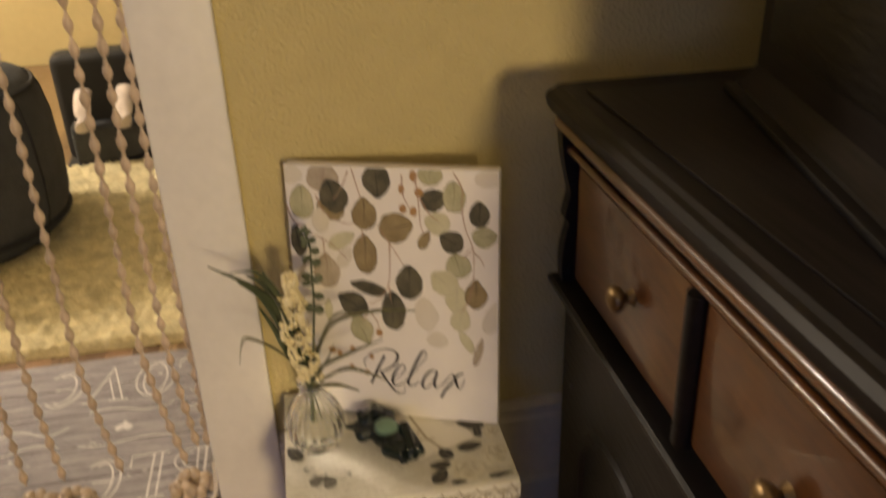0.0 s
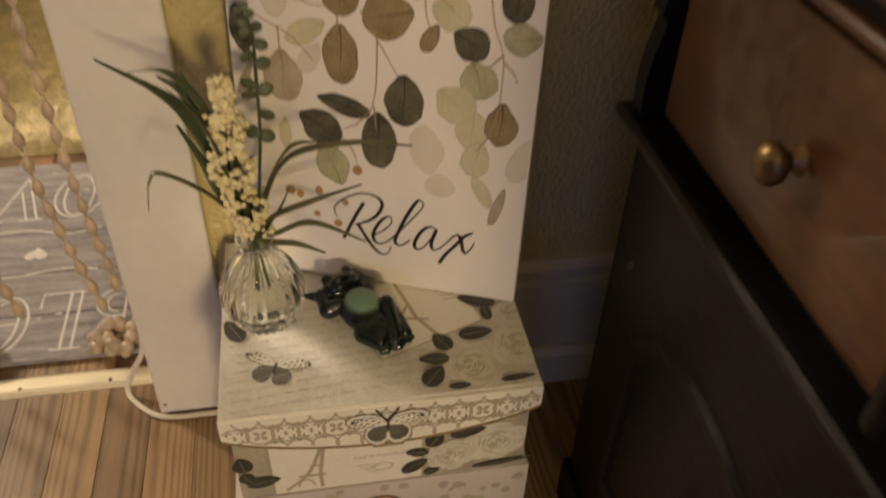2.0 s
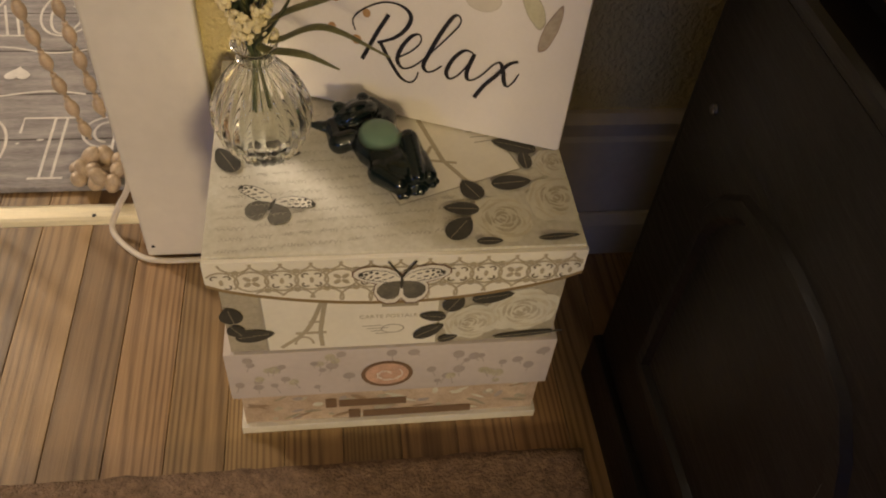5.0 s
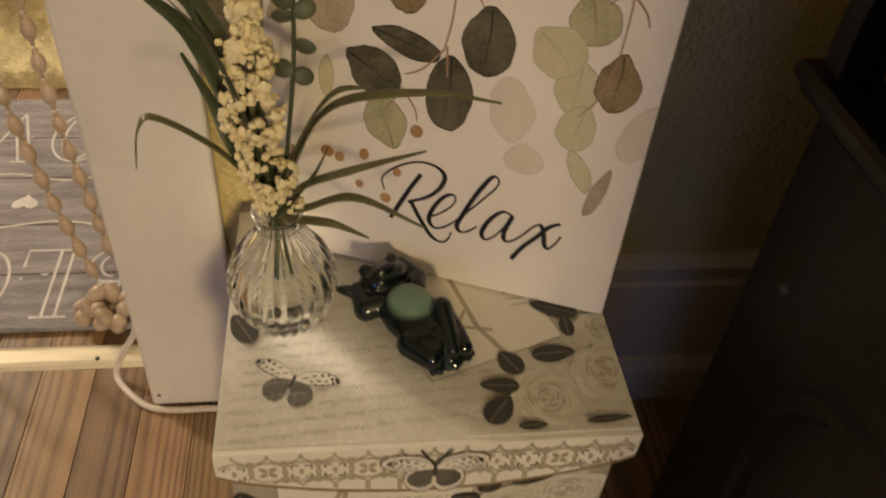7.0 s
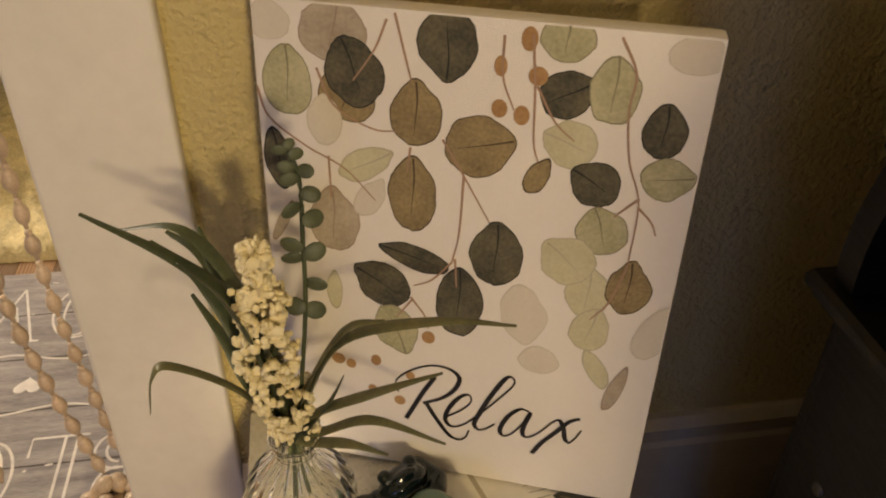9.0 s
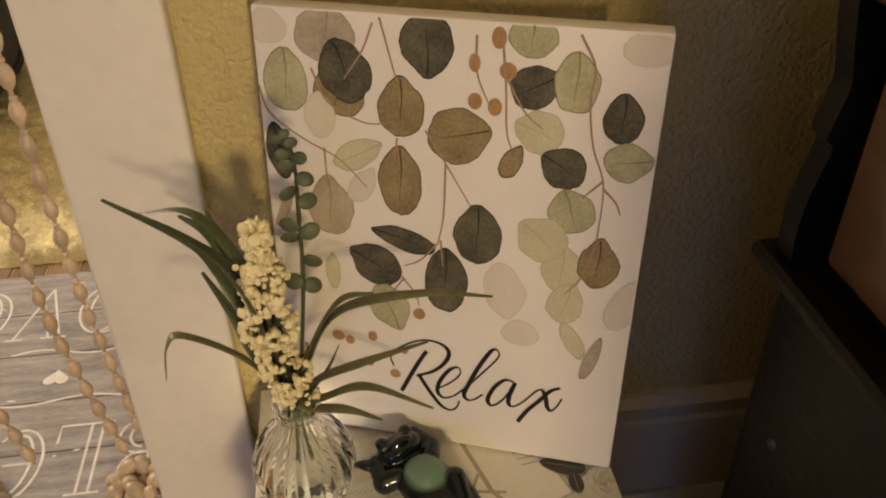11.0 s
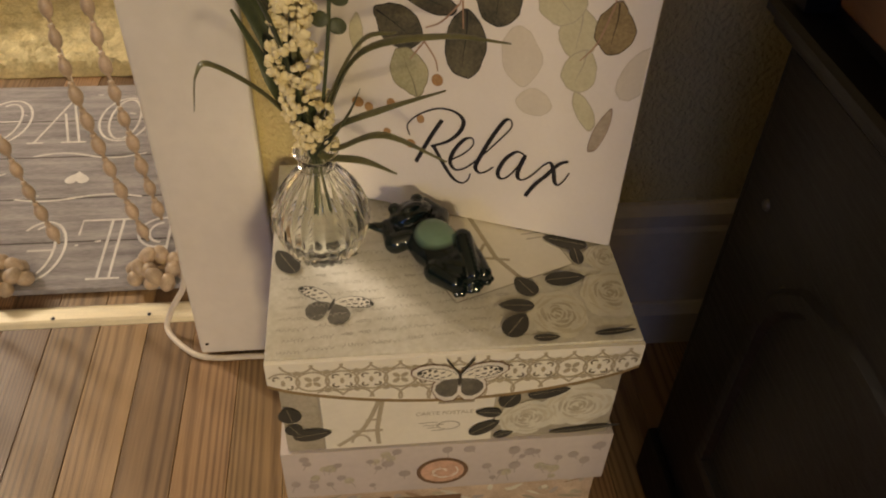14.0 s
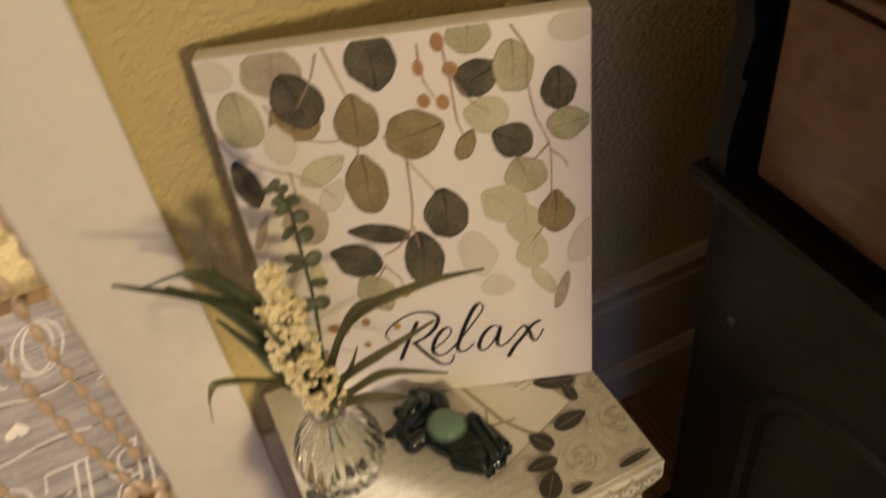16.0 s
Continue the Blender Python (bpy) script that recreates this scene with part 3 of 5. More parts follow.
leaf(56, 356, 45, 39, 10, "N")
leaf(25, 321, 35, 44, 0, "S")
leaf(65, 316, 40, 34, 20, "G")
leaf(70, 331, 37, 43, -20, "D")
leaf(129, 357, 37, 42, 180, "D")
leaf(110, 307, 34, 42, 0, "G")
leaf(151, 292, 43, 43, 75, "G")
leaf(109, 250, 35, 51, 0, "G")
leaf(168, 212, 37, 46, 0, "D")
leaf(113, 202, 20, 48, -75, "D")
leaf(89, 176, 35, 42, -60, "D")
leaf(98, 139, 33, 42, 160, "S")
leaf(144, 168, 35, 55, 0, "D")
leaf(200, 366, 33, 28, 0, "S")
leaf(203, 332, 32, 33, 60, "D")
leaf(231, 336, 31, 40, 0, "S")
leaf(210, 300, 33, 33, -70, "P")
leaf(190, 275, 15, 26, 25, "G")
leaf(228, 275, 31, 32, -60, "D")
leaf(264, 314, 28, 32, 0, "D")
leaf(270, 284, 30, 31, 80, "S")
leaf(233, 192, 31, 37, 0, "P")
leaf(236, 241, 34, 34, -20, "S")
leaf(217, 216, 37, 36, -50, "P")
leaf(259, 200, 31, 39, 0, "G")
leaf(238, 162, 28, 34, 10, "P")
leaf(190, 167, 50, 31, 80, "F")
leaf(53, 222, 37, 45, 0, "N")
leaf(75, 269, 22, 39, 60, "P")
leaf(16, 265, 21, 42, -10, "D")
leaf(275, 363, 35, 22, 0, "F")
leaf(14, 360, 30, 24, 0, "F")
leaf(49, 297, 24, 33, 0, "F")
leaf(79, 244, 18, 31, 30, "F")
leaf(247, 128, 15, 35, -30, "P")
leaf(262, 112, 11, 41, 15, "N")
leaf(52, 165, 12, 31, 0, "P")
leaf(15, 217, 8, 35, 25, "N")
leaf(282, 166, 25, 46, 20, "F")
leaf(205, 129, 31, 22, 0, "F")
berry(123, 135, 10, 11)
berry(53, 102, 11, 10)
berry(63, 99, 8, 9)
berry(83, 106, 8, 10)
berry(178, 364, 10, 15)
berry(185, 342, 12, 12)
berry(163, 319, 10, 12)
berry(177, 316, 10, 13)
berry(110, 96, 7, 8)
berry(80, 78, 7, 7)
berry(102, 70, 9, 9)
berry(162, 346, 8, 13)
stem((96, 372), (103, 345), (107, 330))
stem((91, 368), (83, 348), (69, 327))
stem((107, 286), (105, 268))
stem((128, 294), (143, 270), (162, 238))
stem((143, 270), (142, 228), (138, 203))
stem((138, 203), (124, 186), (111, 179))
stem((140, 206), (142, 183))
stem((2, 317), (11, 296), (36, 278), (62, 265), (83, 244))
stem((231, 370), (242, 349), (241, 326), (246, 294), (256, 265), (256, 219))
stem((256, 263), (266, 253), (270, 244))
stem((256, 269), (242, 254))
stem((180, 367), (184, 332), (186, 300), (190, 286))
stem((163, 365), (164, 339), (172, 319))
stem((51, 273), (52, 241))
stem((45, 333), (56, 309), (81, 296), (98, 296))
stem((111, 168), (99, 150))
stem((109, 169), (120, 154), (123, 143))
stem((256, 219), (248, 189), (237, 172))
stem((185, 336), (198, 314), (211, 303))
pen((129.2, 98.8), (120.5, 81.8), (112.9, 64.9), (107.3, 52.3))
pen((100.8, 78.2), (98.6, 88.5), (108.3, 100.0), (124.9, 108.9), (139.7, 108.7), (148.0, 101.4), (144.9, 89.5), (135.0, 78.7), (120.5, 71.0))
pen((123.2, 71.5), (131.7, 57.0), (142.1, 42.7), (150.7, 39.2), (156.0, 43.8), (157.9, 51.0))
pen((139.5, 61.1), (150.8, 70.0), (157.9, 79.7), (156.5, 86.4), (149.3, 83.0), (141.4, 70.3), (138.8, 58.4), (144.3, 51.8), (153.8, 56.2), (164.9, 68.5))
pen((164.9, 68.5), (179.3, 87.8), (189.0, 102.4), (188.7, 109.4), (183.3, 108.5), (173.4, 89.9), (165.5, 70.3), (161.8, 58.6), (165.3, 53.4), (171.2, 55.4), (177.7, 61.8))
pen((203.0, 80.0), (195.9, 80.7), (187.2, 71.2), (182.2, 57.6), (185.4, 51.4), (192.5, 56.2), (201.0, 70.5), (204.4, 79.4), (200.0, 63.6), (200.5, 55.3), (205.1, 54.5), (212.6, 61.1), (220.9, 72.7))
pen((220.9, 72.7), (226.4, 76.3), (230.2, 68.8), (232.2, 59.1), (235.7, 55.6), (240.3, 61.6), (243.5, 69.7))
pen((241.3, 80.8), (233.5, 76.0), (224.7, 63.5), (215.5, 51.1), (208.7, 38.0))

# ---- the two keepsake boxes ----
M_PAPER = mat("cream letter-print paper", (0.67, 0.645, 0.575), 0.55, vary=0.05, scale=26, second=(0.49, 0.46, 0.375))
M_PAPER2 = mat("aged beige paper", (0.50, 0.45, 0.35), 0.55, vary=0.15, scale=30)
M_CARD = mat("ivory card print", (0.82, 0.78, 0.69), 0.55, vary=0.04, scale=20)
M_LILAC = mat("pale lilac paper", (0.60, 0.535, 0.515), 0.5, vary=0.05, scale=16)
M_PINK = mat("pale pink floral paper", (0.66, 0.53, 0.41), 0.5, vary=0.16, scale=55, second=(0.38, 0.27, 0.185))
M_EDGE = plain("white board edge", (0.78, 0.74, 0.68), 0.6)
M_SCROLL = plain("brown grey scroll print", (0.24, 0.205, 0.145), 0.6)
M_TAUPE = plain("taupe scroll print", (0.46, 0.40, 0.295), 0.6)
M_DARKLEAF = mat("charcoal leaf print", (0.060, 0.056, 0.046), 0.6, vary=0.2, scale=60)
M_ROSE = mat("grey rose print", (0.57, 0.52, 0.41), 0.6, vary=0.18, scale=90, second=(0.36, 0.32, 0.235))
M_ROSEL = plain("pale rose petal print", (0.70, 0.67, 0.57), 0.6)
M_ROSEM = mat("mid rose petal print", (0.64, 0.595, 0.48), 0.6, vary=0.16, scale=120, second=(0.50, 0.455, 0.345))
M_ROSELINE = plain("soft rose shade print", (0.475, 0.425, 0.32), 0.6)
M_ROSED = plain("dark rose petal print", (0.38, 0.335, 0.245), 0.6)
M_WING = mat("grey wing print", (0.17, 0.155, 0.125), 0.6, vary=0.3, scale=150, second=(0.075, 0.070, 0.060))
M_SCRIPT = plain("faint handwriting print", (0.40, 0.365, 0.30), 0.6)
M_GILTSHADE = mat("gilt edge with shade", (0.40, 0.29, 0.15), 0.4, 0.4, vary=0.1, scale=60)
M_FLOWER = plain("small mauve flower print", (0.44, 0.38, 0.36), 0.6)
M_BROWNINK = plain("brown label print", (0.20, 0.12, 0.07), 0.6)
M_BROWNSHADE = plain("faded brown print", (0.36, 0.25, 0.165), 0.6)
M_CORAL = mat("coral medallion", (0.70, 0.44, 0.32), 0.5, vary=0.15, scale=120)


def on_top(z):
    return lambda a, b, k=0: (a, b, z + 0.00006 * k)


def on_front(y):
    return lambda a, b, k=0: (a, y - 0.00006 * k, b)


pulls = [0]


# each print lies a hair above the one before it
def flat(points, put, k=1, bm=None):
    out = bm or bmesh.new()
    pulls[0] = (pulls[0] + 1) % 160
    k += 0.06 * pulls[0]
    f = out.faces.new([out.verts.new(put(a, b, k)) for a, b in points])
    return out


def pline(points, width, put, k=1, bm=None, closed=False):
    out = bm or bmesh.new()
    pulls[0] = (pulls[0] + 1) % 160
    k += 0.06 * pulls[0]
    pts = [Vector((a, b, 0)) for a, b in points]
    n = len(pts)
    rows = []
    for i in range(n):
        a = pts[(i - 1) % n] if closed else pts[max(i - 1, 0)]
        b = pts[(i + 1) % n] if closed else pts[min(i + 1, n - 1)]
        d = (b - a).normalized() if (b - a).length else Vector((1, 0, 0))
        o = Vector((-d.y, d.x, 0)) * width / 2
        rows.append((out.verts.new(put(*(pts[i] + o)[:2], k)), out.verts.new(put(*(pts[i] - o)[:2], k))))
    for i in range(n if closed else n - 1):
        p, q = rows[i], rows[(i + 1) % n]
        out.faces.new((p[0], q[0], q[1], p[1]))
    return out


def oval(x, y, w, h, turn=0.0, n=18, tip=0.0):
    a0 = radians(turn)
    out = []
    for k in range(n):
        a = 2 * math.pi * k / n
        p, q = w / 2 * math.cos(a) * (1 + tip * max(0, math.cos(a)) ** 5), h / 2 * math.sin(a)
        out.append((x + p * math.cos(a0) - q * math.sin(a0), y + p * math.sin(a0) + q * math.cos(a0)))
    return out


def print_leaf(x, y, w, h, turn, put, owner, k=26):
    w, h = w * 1.16, h * 1.38
    lf = part("leaf_print", flat(oval(x, y, w, h, turn, 16, 0.35), put, k), M_DARKLEAF, owner)
    a0 = radians(turn)
    part("leaf_vein", pline([(x - w * 0.45 * math.cos(a0), y - w * 0.45 * math.sin(a0)), (x + w * 0.5 * math.cos(a0), y + w * 0.5 * math.sin(a0))], 0.0005, put, k + 1), M_ROSED, lf)


def print_rose(x, y, r, put, owner, rs, box, squash=1.0, k=3):
    """A rose print: overlapping petal rings, paler outside, clipped to the box edge."""
    def clip(pts):
        return [(min(max(a, box[0]), box[1]), min(max(b, box[2]), box[3])) for a, b in pts]
    lob = [rs.uniform(0.90, 1.10) for _ in range(7)]
    rim = []
    for i in range(35):
        a = 2 * math.pi * i / 35
        w = lob[i // 5] * (0.90 + 0.13 * abs(math.sin(a * 3.5)))
        rim.append((x + r * w * math.cos(a), y + r * w * math.sin(a) * squash))
    rose = part("rose_print", flat(clip(rim), put, k), M_ROSEL, owner)
    n = 0
    # shaded folds between the petals, deeper towards the heart
    for ring, count, tone in ((0.84, 5, 0), (0.66, 5, 0), (0.50, 4, 1), (0.35, 4, 1), (0.22, 3, 2), (0.10, 2, 2)):
        for j in range(count):
            n += 1
            mid = 2 * math.pi * (j + rs.uniform(-0.2, 0.2)) / count + ring * 9
            half = rs.uniform(0.45, 0.75) * math.pi / count * 1.5
            deep = r * rs.uniform(0.07, 0.15)
            outer, back = [], []
            for i in range(11):
                f = i / 10
                a = mid + half * (2 * f - 1)
                rr = r * ring * (1 + 0.07 * math.sin(n + 5 * f))
                th = deep * math.sin(math.pi * f) ** 0.7 + 0.0001
                outer.append((x + (rr + th / 2) * math.cos(a), y + (rr + th / 2) * math.sin(a) * squash))
                back.append((x + (rr - th / 2) * math.cos(a), y + (rr - th / 2) * math.sin(a) * squash))
            fold = outer + back[::-1]
            if clip(fold) == fold:
                part("petal_fold", flat(fold, put, k + 0.3 + 0.07 * n), (M_ROSEM, M_ROSE, M_ROSELINE)[tone], rose)


def butterfly(x, y, s, turn, put, owner, k=6, rim=None):
    """Spread wings with pale upper wings, dark spots and grey lower wings."""
    a0 = radians(turn)
    def place(pts):
        return [(x + s * (p * math.cos(a0) - q * math.sin(a0)), y + s * (p * math.sin(a0) + q * math.cos(a0))) for p, q in pts]
    for side in (-1, 1):
        upper = [(0.02, 0.04), (0.14, 0.20), (0.34, 0.31), (0.58, 0.35), (0.78, 0.32), (0.90, 0.24), (0.90, 0.15), (0.78, 0.06), (0.55, -0.01), (0.28, -0.07), (0.03, -0.07)]
        lower = [(0.01, -0.02), (0.18, -0.03), (0.38, -0.08), (0.50, -0.22), (0.52, -0.38), (0.44, -0.54), (0.30, -0.63), (0.15, -0.62), (0.05, -0.50)]
        sgn = lambda pts: [(side * p, q) for p, q in (pts if side > 0 else pts[::-1])]
        if rim:
            for w in (upper, lower):
                c = (sum(p for p, q in w) / len(w), sum(q for p, q in w) / len(w))
                for grow, paint, kk in ((1.52, M_BROWNINK, k - 2.5), (1.38, rim, k - 1)):
                    part("wing_border", flat(place(sgn([((p - c[0]) * (1 + (grow - 1) * 0.62) + c[0], (q - c[1]) * (1.15 * grow - 0.12) + c[1]) for p, q in w])), put, kk), paint, owner)
        up = part("wing", flat(place(sgn(upper)), put, k), M_DARKLEAF, owner)
        part("wing_field", flat(place(sgn([((p - 0.46) * 0.945 + 0.45, (q - 0.13) * 0.90 + 0.13) for p, q in upper])), put, k + 1), M_CARD, up)
        for p, q, w, h, a in ((0.22, 0.10, 0.14, 0.035, 35), (0.36, 0.20, 0.12, 0.04, 20), (0.36, 0.04, 0.12, 0.03, 10), (0.52, 0.25, 0.09, 0.07, 0), (0.50, 0.10, 0.13, 0.045, 15), (0.64, 0.28, 0.08, 0.07, 40), (0.64, 0.14, 0.10, 0.05, 60), (0.74, 0.22, 0.09, 0.08, 20), (0.78, 0.13, 0.07, 0.05, 40), (0.84, 0.22, 0.09, 0.14, 20), (0.60, 0.04, 0.06, 0.035, 40), (0.70, 0.07, 0.06, 0.035, 40), (0.46, 0.00, 0.06, 0.03, 20)):
            part("wing_spot", flat(place(sgn(oval(p, q, w, h, a * side, 8))), put, k + 2), M_DARKLEAF, up)
        part("lower_wing", flat(place(sgn(lower)), put, k + 0.5), M_WING, owner)
    part("butterfly_body", flat(place(oval(0, -0.08, 0.07, 0.42, 0, 12)), put, k + 3), M_DARKLEAF, owner)


rs = random.Random(11)
BX0, BX1 = 0.1245, 0.4245
top_box = thing("keepsake_box", "cream vintage-print keepsake box with a butterfly clasp, on another box", "box", group="stacked keepsake boxes")
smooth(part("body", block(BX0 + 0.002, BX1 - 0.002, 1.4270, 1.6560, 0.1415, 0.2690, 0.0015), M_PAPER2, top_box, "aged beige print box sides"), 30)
lid = smooth(part("lid", block(BX0 - 0.002, BX1, 1.4095, 1.6600, 0.2692, 0.2920, 0.0022, 3), M_PAPER, top_box, "cream lid printed with handwriting and roses"), 30)
flap_pts = [(BX0 - 0.002, 0.2905), (BX0 - 0.002, 0.266)]
flap_pts += [(BX0 - 0.002 + 0.302 * k / 24, 0.266 - 0.030 * math.sin(math.pi * k / 24) ** 0.75) for k in range(1, 24)]
flap_pts += [(BX1, 0.266), (BX1, 0.2905)]
flap = smooth(part("flap", prism(flap_pts, 0.0042, "y", 1.4050), M_CARD, top_box, "ivory flap with taupe scrollwork"), 30)
# gilt edge made deep and brown so it also holds the flap's shade
under = [(a, b) for a, b in flap_pts[1:-1]] + [(a, b - 0.0046) for a, b in flap_pts[-2:0:-1]]
smooth(part("flap_edge", prism(under, 0.0030, "y", 1.4056), M_GILTSHADE, flap, "dull gilt lower edge, widened to hold the shade beneath"), 30)

# scrollwork on the flap: rings, hooks and rosettes
ff = on_front(1.4048)
n_cell = 13


def flap_low(x):
    return 0.266 - 0.030 * math.sin(math.pi * min(max((x - BX0 + 0.002) / 0.302, 0), 1)) ** 0.75


for i in range(n_cell):
    cx = BX0 + 0.0105 + (0.278 / (n_cell - 1)) * i
    for row, cz in enumerate((0.2905, 0.2675, 0.2445)):
        def inside(pts):
            return [q for q in pts if flap_low(q[0]) + 0.0012 < q[1] < 0.2896 and BX0 - 0.001 < q[0] < BX1 - 0.001]
        mid = cx + (0.0116 if row != 1 else 0.0)
        ring = [(mid + 0.0128 * math.cos(t), cz + 0.0118 * math.sin(t)) for t in [math.pi / 2 + 2 * math.pi * q / 32 for q in range(33)]]
        run = []
        for q in ring + [None]:
            if q is not None and inside([q]):
                run.append(q)
                continue
            if len(run) > 2:
                part("scroll_ring", pline(run, 0.0019, ff, 1), M_TAUPE, flap)
            run = []
        if row != 1:
            bud = oval(mid, cz + (-0.0118 if row == 0 else 0.0118), 0.0062, 0.0062, 45, 8)
            if len(inside(bud)) == 8:
                part("scroll_bud", flat(bud, ff, 2), M_TAUPE, flap)
            continue
        # four curls round a bud in each middle ring, a rosette in every third
        if i % 3 == 1:
            for q in range(4):
                t = math.pi / 4 + q * math.pi / 2
                leaf_pts = oval(cx + 0.0046 * math.cos(t), cz + 0.0046 * math.sin(t), 0.0074, 0.0046, math.degrees(t), 9)
                part("petal", flat(leaf_pts, ff, 2), M_TAUPE, flap)
            continue
        for up, sx in ((-1, -1), (-1, 1), (1, -1), (1, 1)):
            hook = [(cx + sx * (0.0052 + (0.0034 - 0.0003 * q) * math.cos(t)), cz + up * (0.0050 + (0.0034 - 0.0003 * q) * math.sin(t))) for q, t in enumerate([2.6 - 0.62 * q for q in range(7)])]
            if len(inside(hook)) == 7:
                part("scroll_curl", pline(hook, 0.0016, ff, 2), M_SCROLL, flap)
        part("scroll_bud", flat(oval(cx, cz, 0.0036, 0.0075, 0, 8), ff, 2), M_TAUPE, flap)

pulls[0] = 0
butterfly(0.2755, 0.2640, 0.0385, 0, on_front(1.4038), flap, 4, M_EDGE)
for sx in (-1, 1):
    part("antenna", pline([(0.2755, 0.268), (0.2755 + sx * 0.011, 0.2875)], 0.0018, on_front(1.4033), 5), M_DARKLEAF, flap)

# prints on the lid
lt = on_top(0.2922)
pulls[0] = 0
butterfly(0.1755, 1.4665, 0.0365, -20, lt, lid)
for x, y, w, h, t in ((0.339, 1.472, 0.019, 0.014, 120), (0.329, 1.452, 0.022, 0.011, 175), (0.322, 1.429, 0.022, 0.015, 50), (0.371, 1.481, 0.026, 0.013, 5), (0.386, 1.527, 0.030, 0.014, 160), (0.390, 1.508, 0.018, 0.009, 90), (0.137, 1.515, 0.025, 0.014, 120), (0.176, 1.5235, 0.028, 0.010, 0), (0.344, 1.4155, 0.016, 0.006, 0), (0.400, 1.418, 0.026, 0.005, 4)):
    print_leaf(x, y, w, h, t, lt, lid)
lim = (BX0, BX1 - 0.0012, 1.4115, 1.655)
print_rose(0.360, 1.441, 0.026, lt, lid, rs, lim)
print_rose(0.409, 1.462, 0.027, lt, lid, rs, lim, 1.0, 12)
print_rose(0.415, 1.506, 0.019, lt, lid, rs, lim, 1.0, 12)
card = part("postcard_print", flat([(0.277, 1.459), (0.385, 1.4995), (0.352, 1.600), (0.236, 1.553)], lt, 1), M_CARD, lid)
part("postcard_border", pline([(0.236, 1.553), (0.277, 1.459), (0.385, 1.4995), (0.352, 1.600)], 0.0016, lt, 2), M_SCRIPT, card)
for a, b, w in (((0.296, 1.585), (0.318, 1.512), 0.0042), ((0.318, 1.512), (0.337, 1.483), 0.0042), ((0.300, 1.513), (0.330, 1.508), 0.0030), ((0.310, 1.530), (0.296, 1.500), 0.0030)):
    part("tower_print", pline([a, b], w, lt, 3), M_TAUPE, card)
for k in range(3):
    part("faint_words", pline([(0.343 + 0.003 * k, 1.548 - 0.007 * k), (0.347 + rs.uniform(0.014, 0.022), 1.5505 - 0.007 * k)], 0.0011, lt, 4), M_SCRIPT, card)
# unreadable handwriting: wavy lines
for k in range(16):
    y = 1.421 + 0.0118 * k
    bm = bmesh.new()
    x = 0.130 + rs.uniform(0, 0.01)
    while x < 0.322:
        w = rs.uniform(0.008, 0.030)
        e = min(x + w, 0.326 - 0.001 * k)
        if e - x > 0.004:
            ph = rs.uniform(0, 6)
            pts = [(x + (e - x) * j / 24 + 0.0008 * math.sin(ph + j * 1.7), y + 0.09 * (x - 0.2) + 0.0022 * math.sin(ph + j * 1.45) * rs.uniform(0.3, 1.3)) for j in range(25)]
            pline(pts, 0.0005, lt, 0.5, bm)
        x += w + rs.uniform(0.003, 0.007)
    w_ob = part("handwriting", bm, M_SCRIPT, lid, "faint unreadable handwriting")
    w_ob["kind"] = "stuff"

# prints on the front of the upper box
bf = on_front(1.4268)
body_u = [o for o in top_box.children if o.name.startswith("body")][0]
part("card_print", flat([(0.160, 0.1425), (0.312, 0.1425), (0.312, 0.262), (0.158, 0.262)], bf, 0.5), M_CARD, body_u)
part("card_border", pline([(0.160, 0.1425), (0.158, 0.262)], 0.0022, bf, 1), M_SCRIPT, body_u)
for pts, w in (([(0.216, 0.235), (0.207, 0.200), (0.194, 0.168), (0.172, 0.146)], 0.0042), ([(0.217, 0.235), (0.211, 0.195), (0.208, 0.168), (0.209, 0.146)], 0.0042), ([(0.186, 0.167), (0.213, 0.167)], 0.0036), ([(0.198, 0.183), (0.212, 0.183)], 0.0028)):
    part("tower_print", pline([tuple(p[:2]) for p in curve_points([Vector((*q, 0)) for q in pts], 4)], w, bf, 2), M_TAUPE, body_u)
part("arch_print", pline([(0.193 + 0.008 * math.cos(t), 0.150 + 0.011 * math.sin(t)) for t in [math.pi * j / 10 for j in range(11)]], 0.0024, bf, 2), M_TAUPE, body_u)
words = letters("CARTE POSTALE", 0.0070, Matrix(((1, 0, 0, 0.268), (0, 0, 1, 1.4264), (0, 1, 0, 0.1865), (0, 0, 0, 1))), 0.0001)
part("words", words, M_ROSELINE, body_u, "small pale brown words CARTE POSTALE")
part("stamp_print", flat([(0.262, 0.2), (0.294, 0.2), (0.294, 0.222), (0.262, 0.222)], bf, 1), M_ROSED, body_u)
for k in range(4):
    part("faint_words", pline([(0.245 + 0.004 * k, 0.173 - 0.004 * k), (0.262 + 0.006 * (k % 2), 0.1735 - 0.004 * k)], 0.0011, bf, 1), M_SCRIPT, body_u)
part("seal_print", pline(oval(0.272, 0.168, 0.020, 0.012, 0, 18), 0.0012, bf, 1.5, closed=True), M_SCRIPT, body_u)
flim = (0.30, BX1 - 0.003, 0.1425, 0.262)
print_rose(0.388, 0.186, 0.034, bf, body_u, rs, flim, 0.9)
print_rose(0.342, 0.173, 0.027, bf, body_u, rs, flim, 0.9, 14)
for x, y, w, h, t in ((0.325, 0.201, 0.018, 0.014, 60), (0.309, 0.185, 0.018, 0.010, 170), (0.303, 0.162, 0.024, 0.012, 35), (0.357, 0.209, 0.028, 0.013, 10), (0.322, 0.150, 0.014, 0.008, 20), (0.133, 0.196, 0.017, 0.015, 100), (0.148, 0.167, 0.026, 0.013, 10), (0.135, 0.176, 0.014, 0.012, 300), (0.395, 0.151, 0.05, 0.006, 5)):
    print_leaf(x, y, w, h, t, bf, body_u)

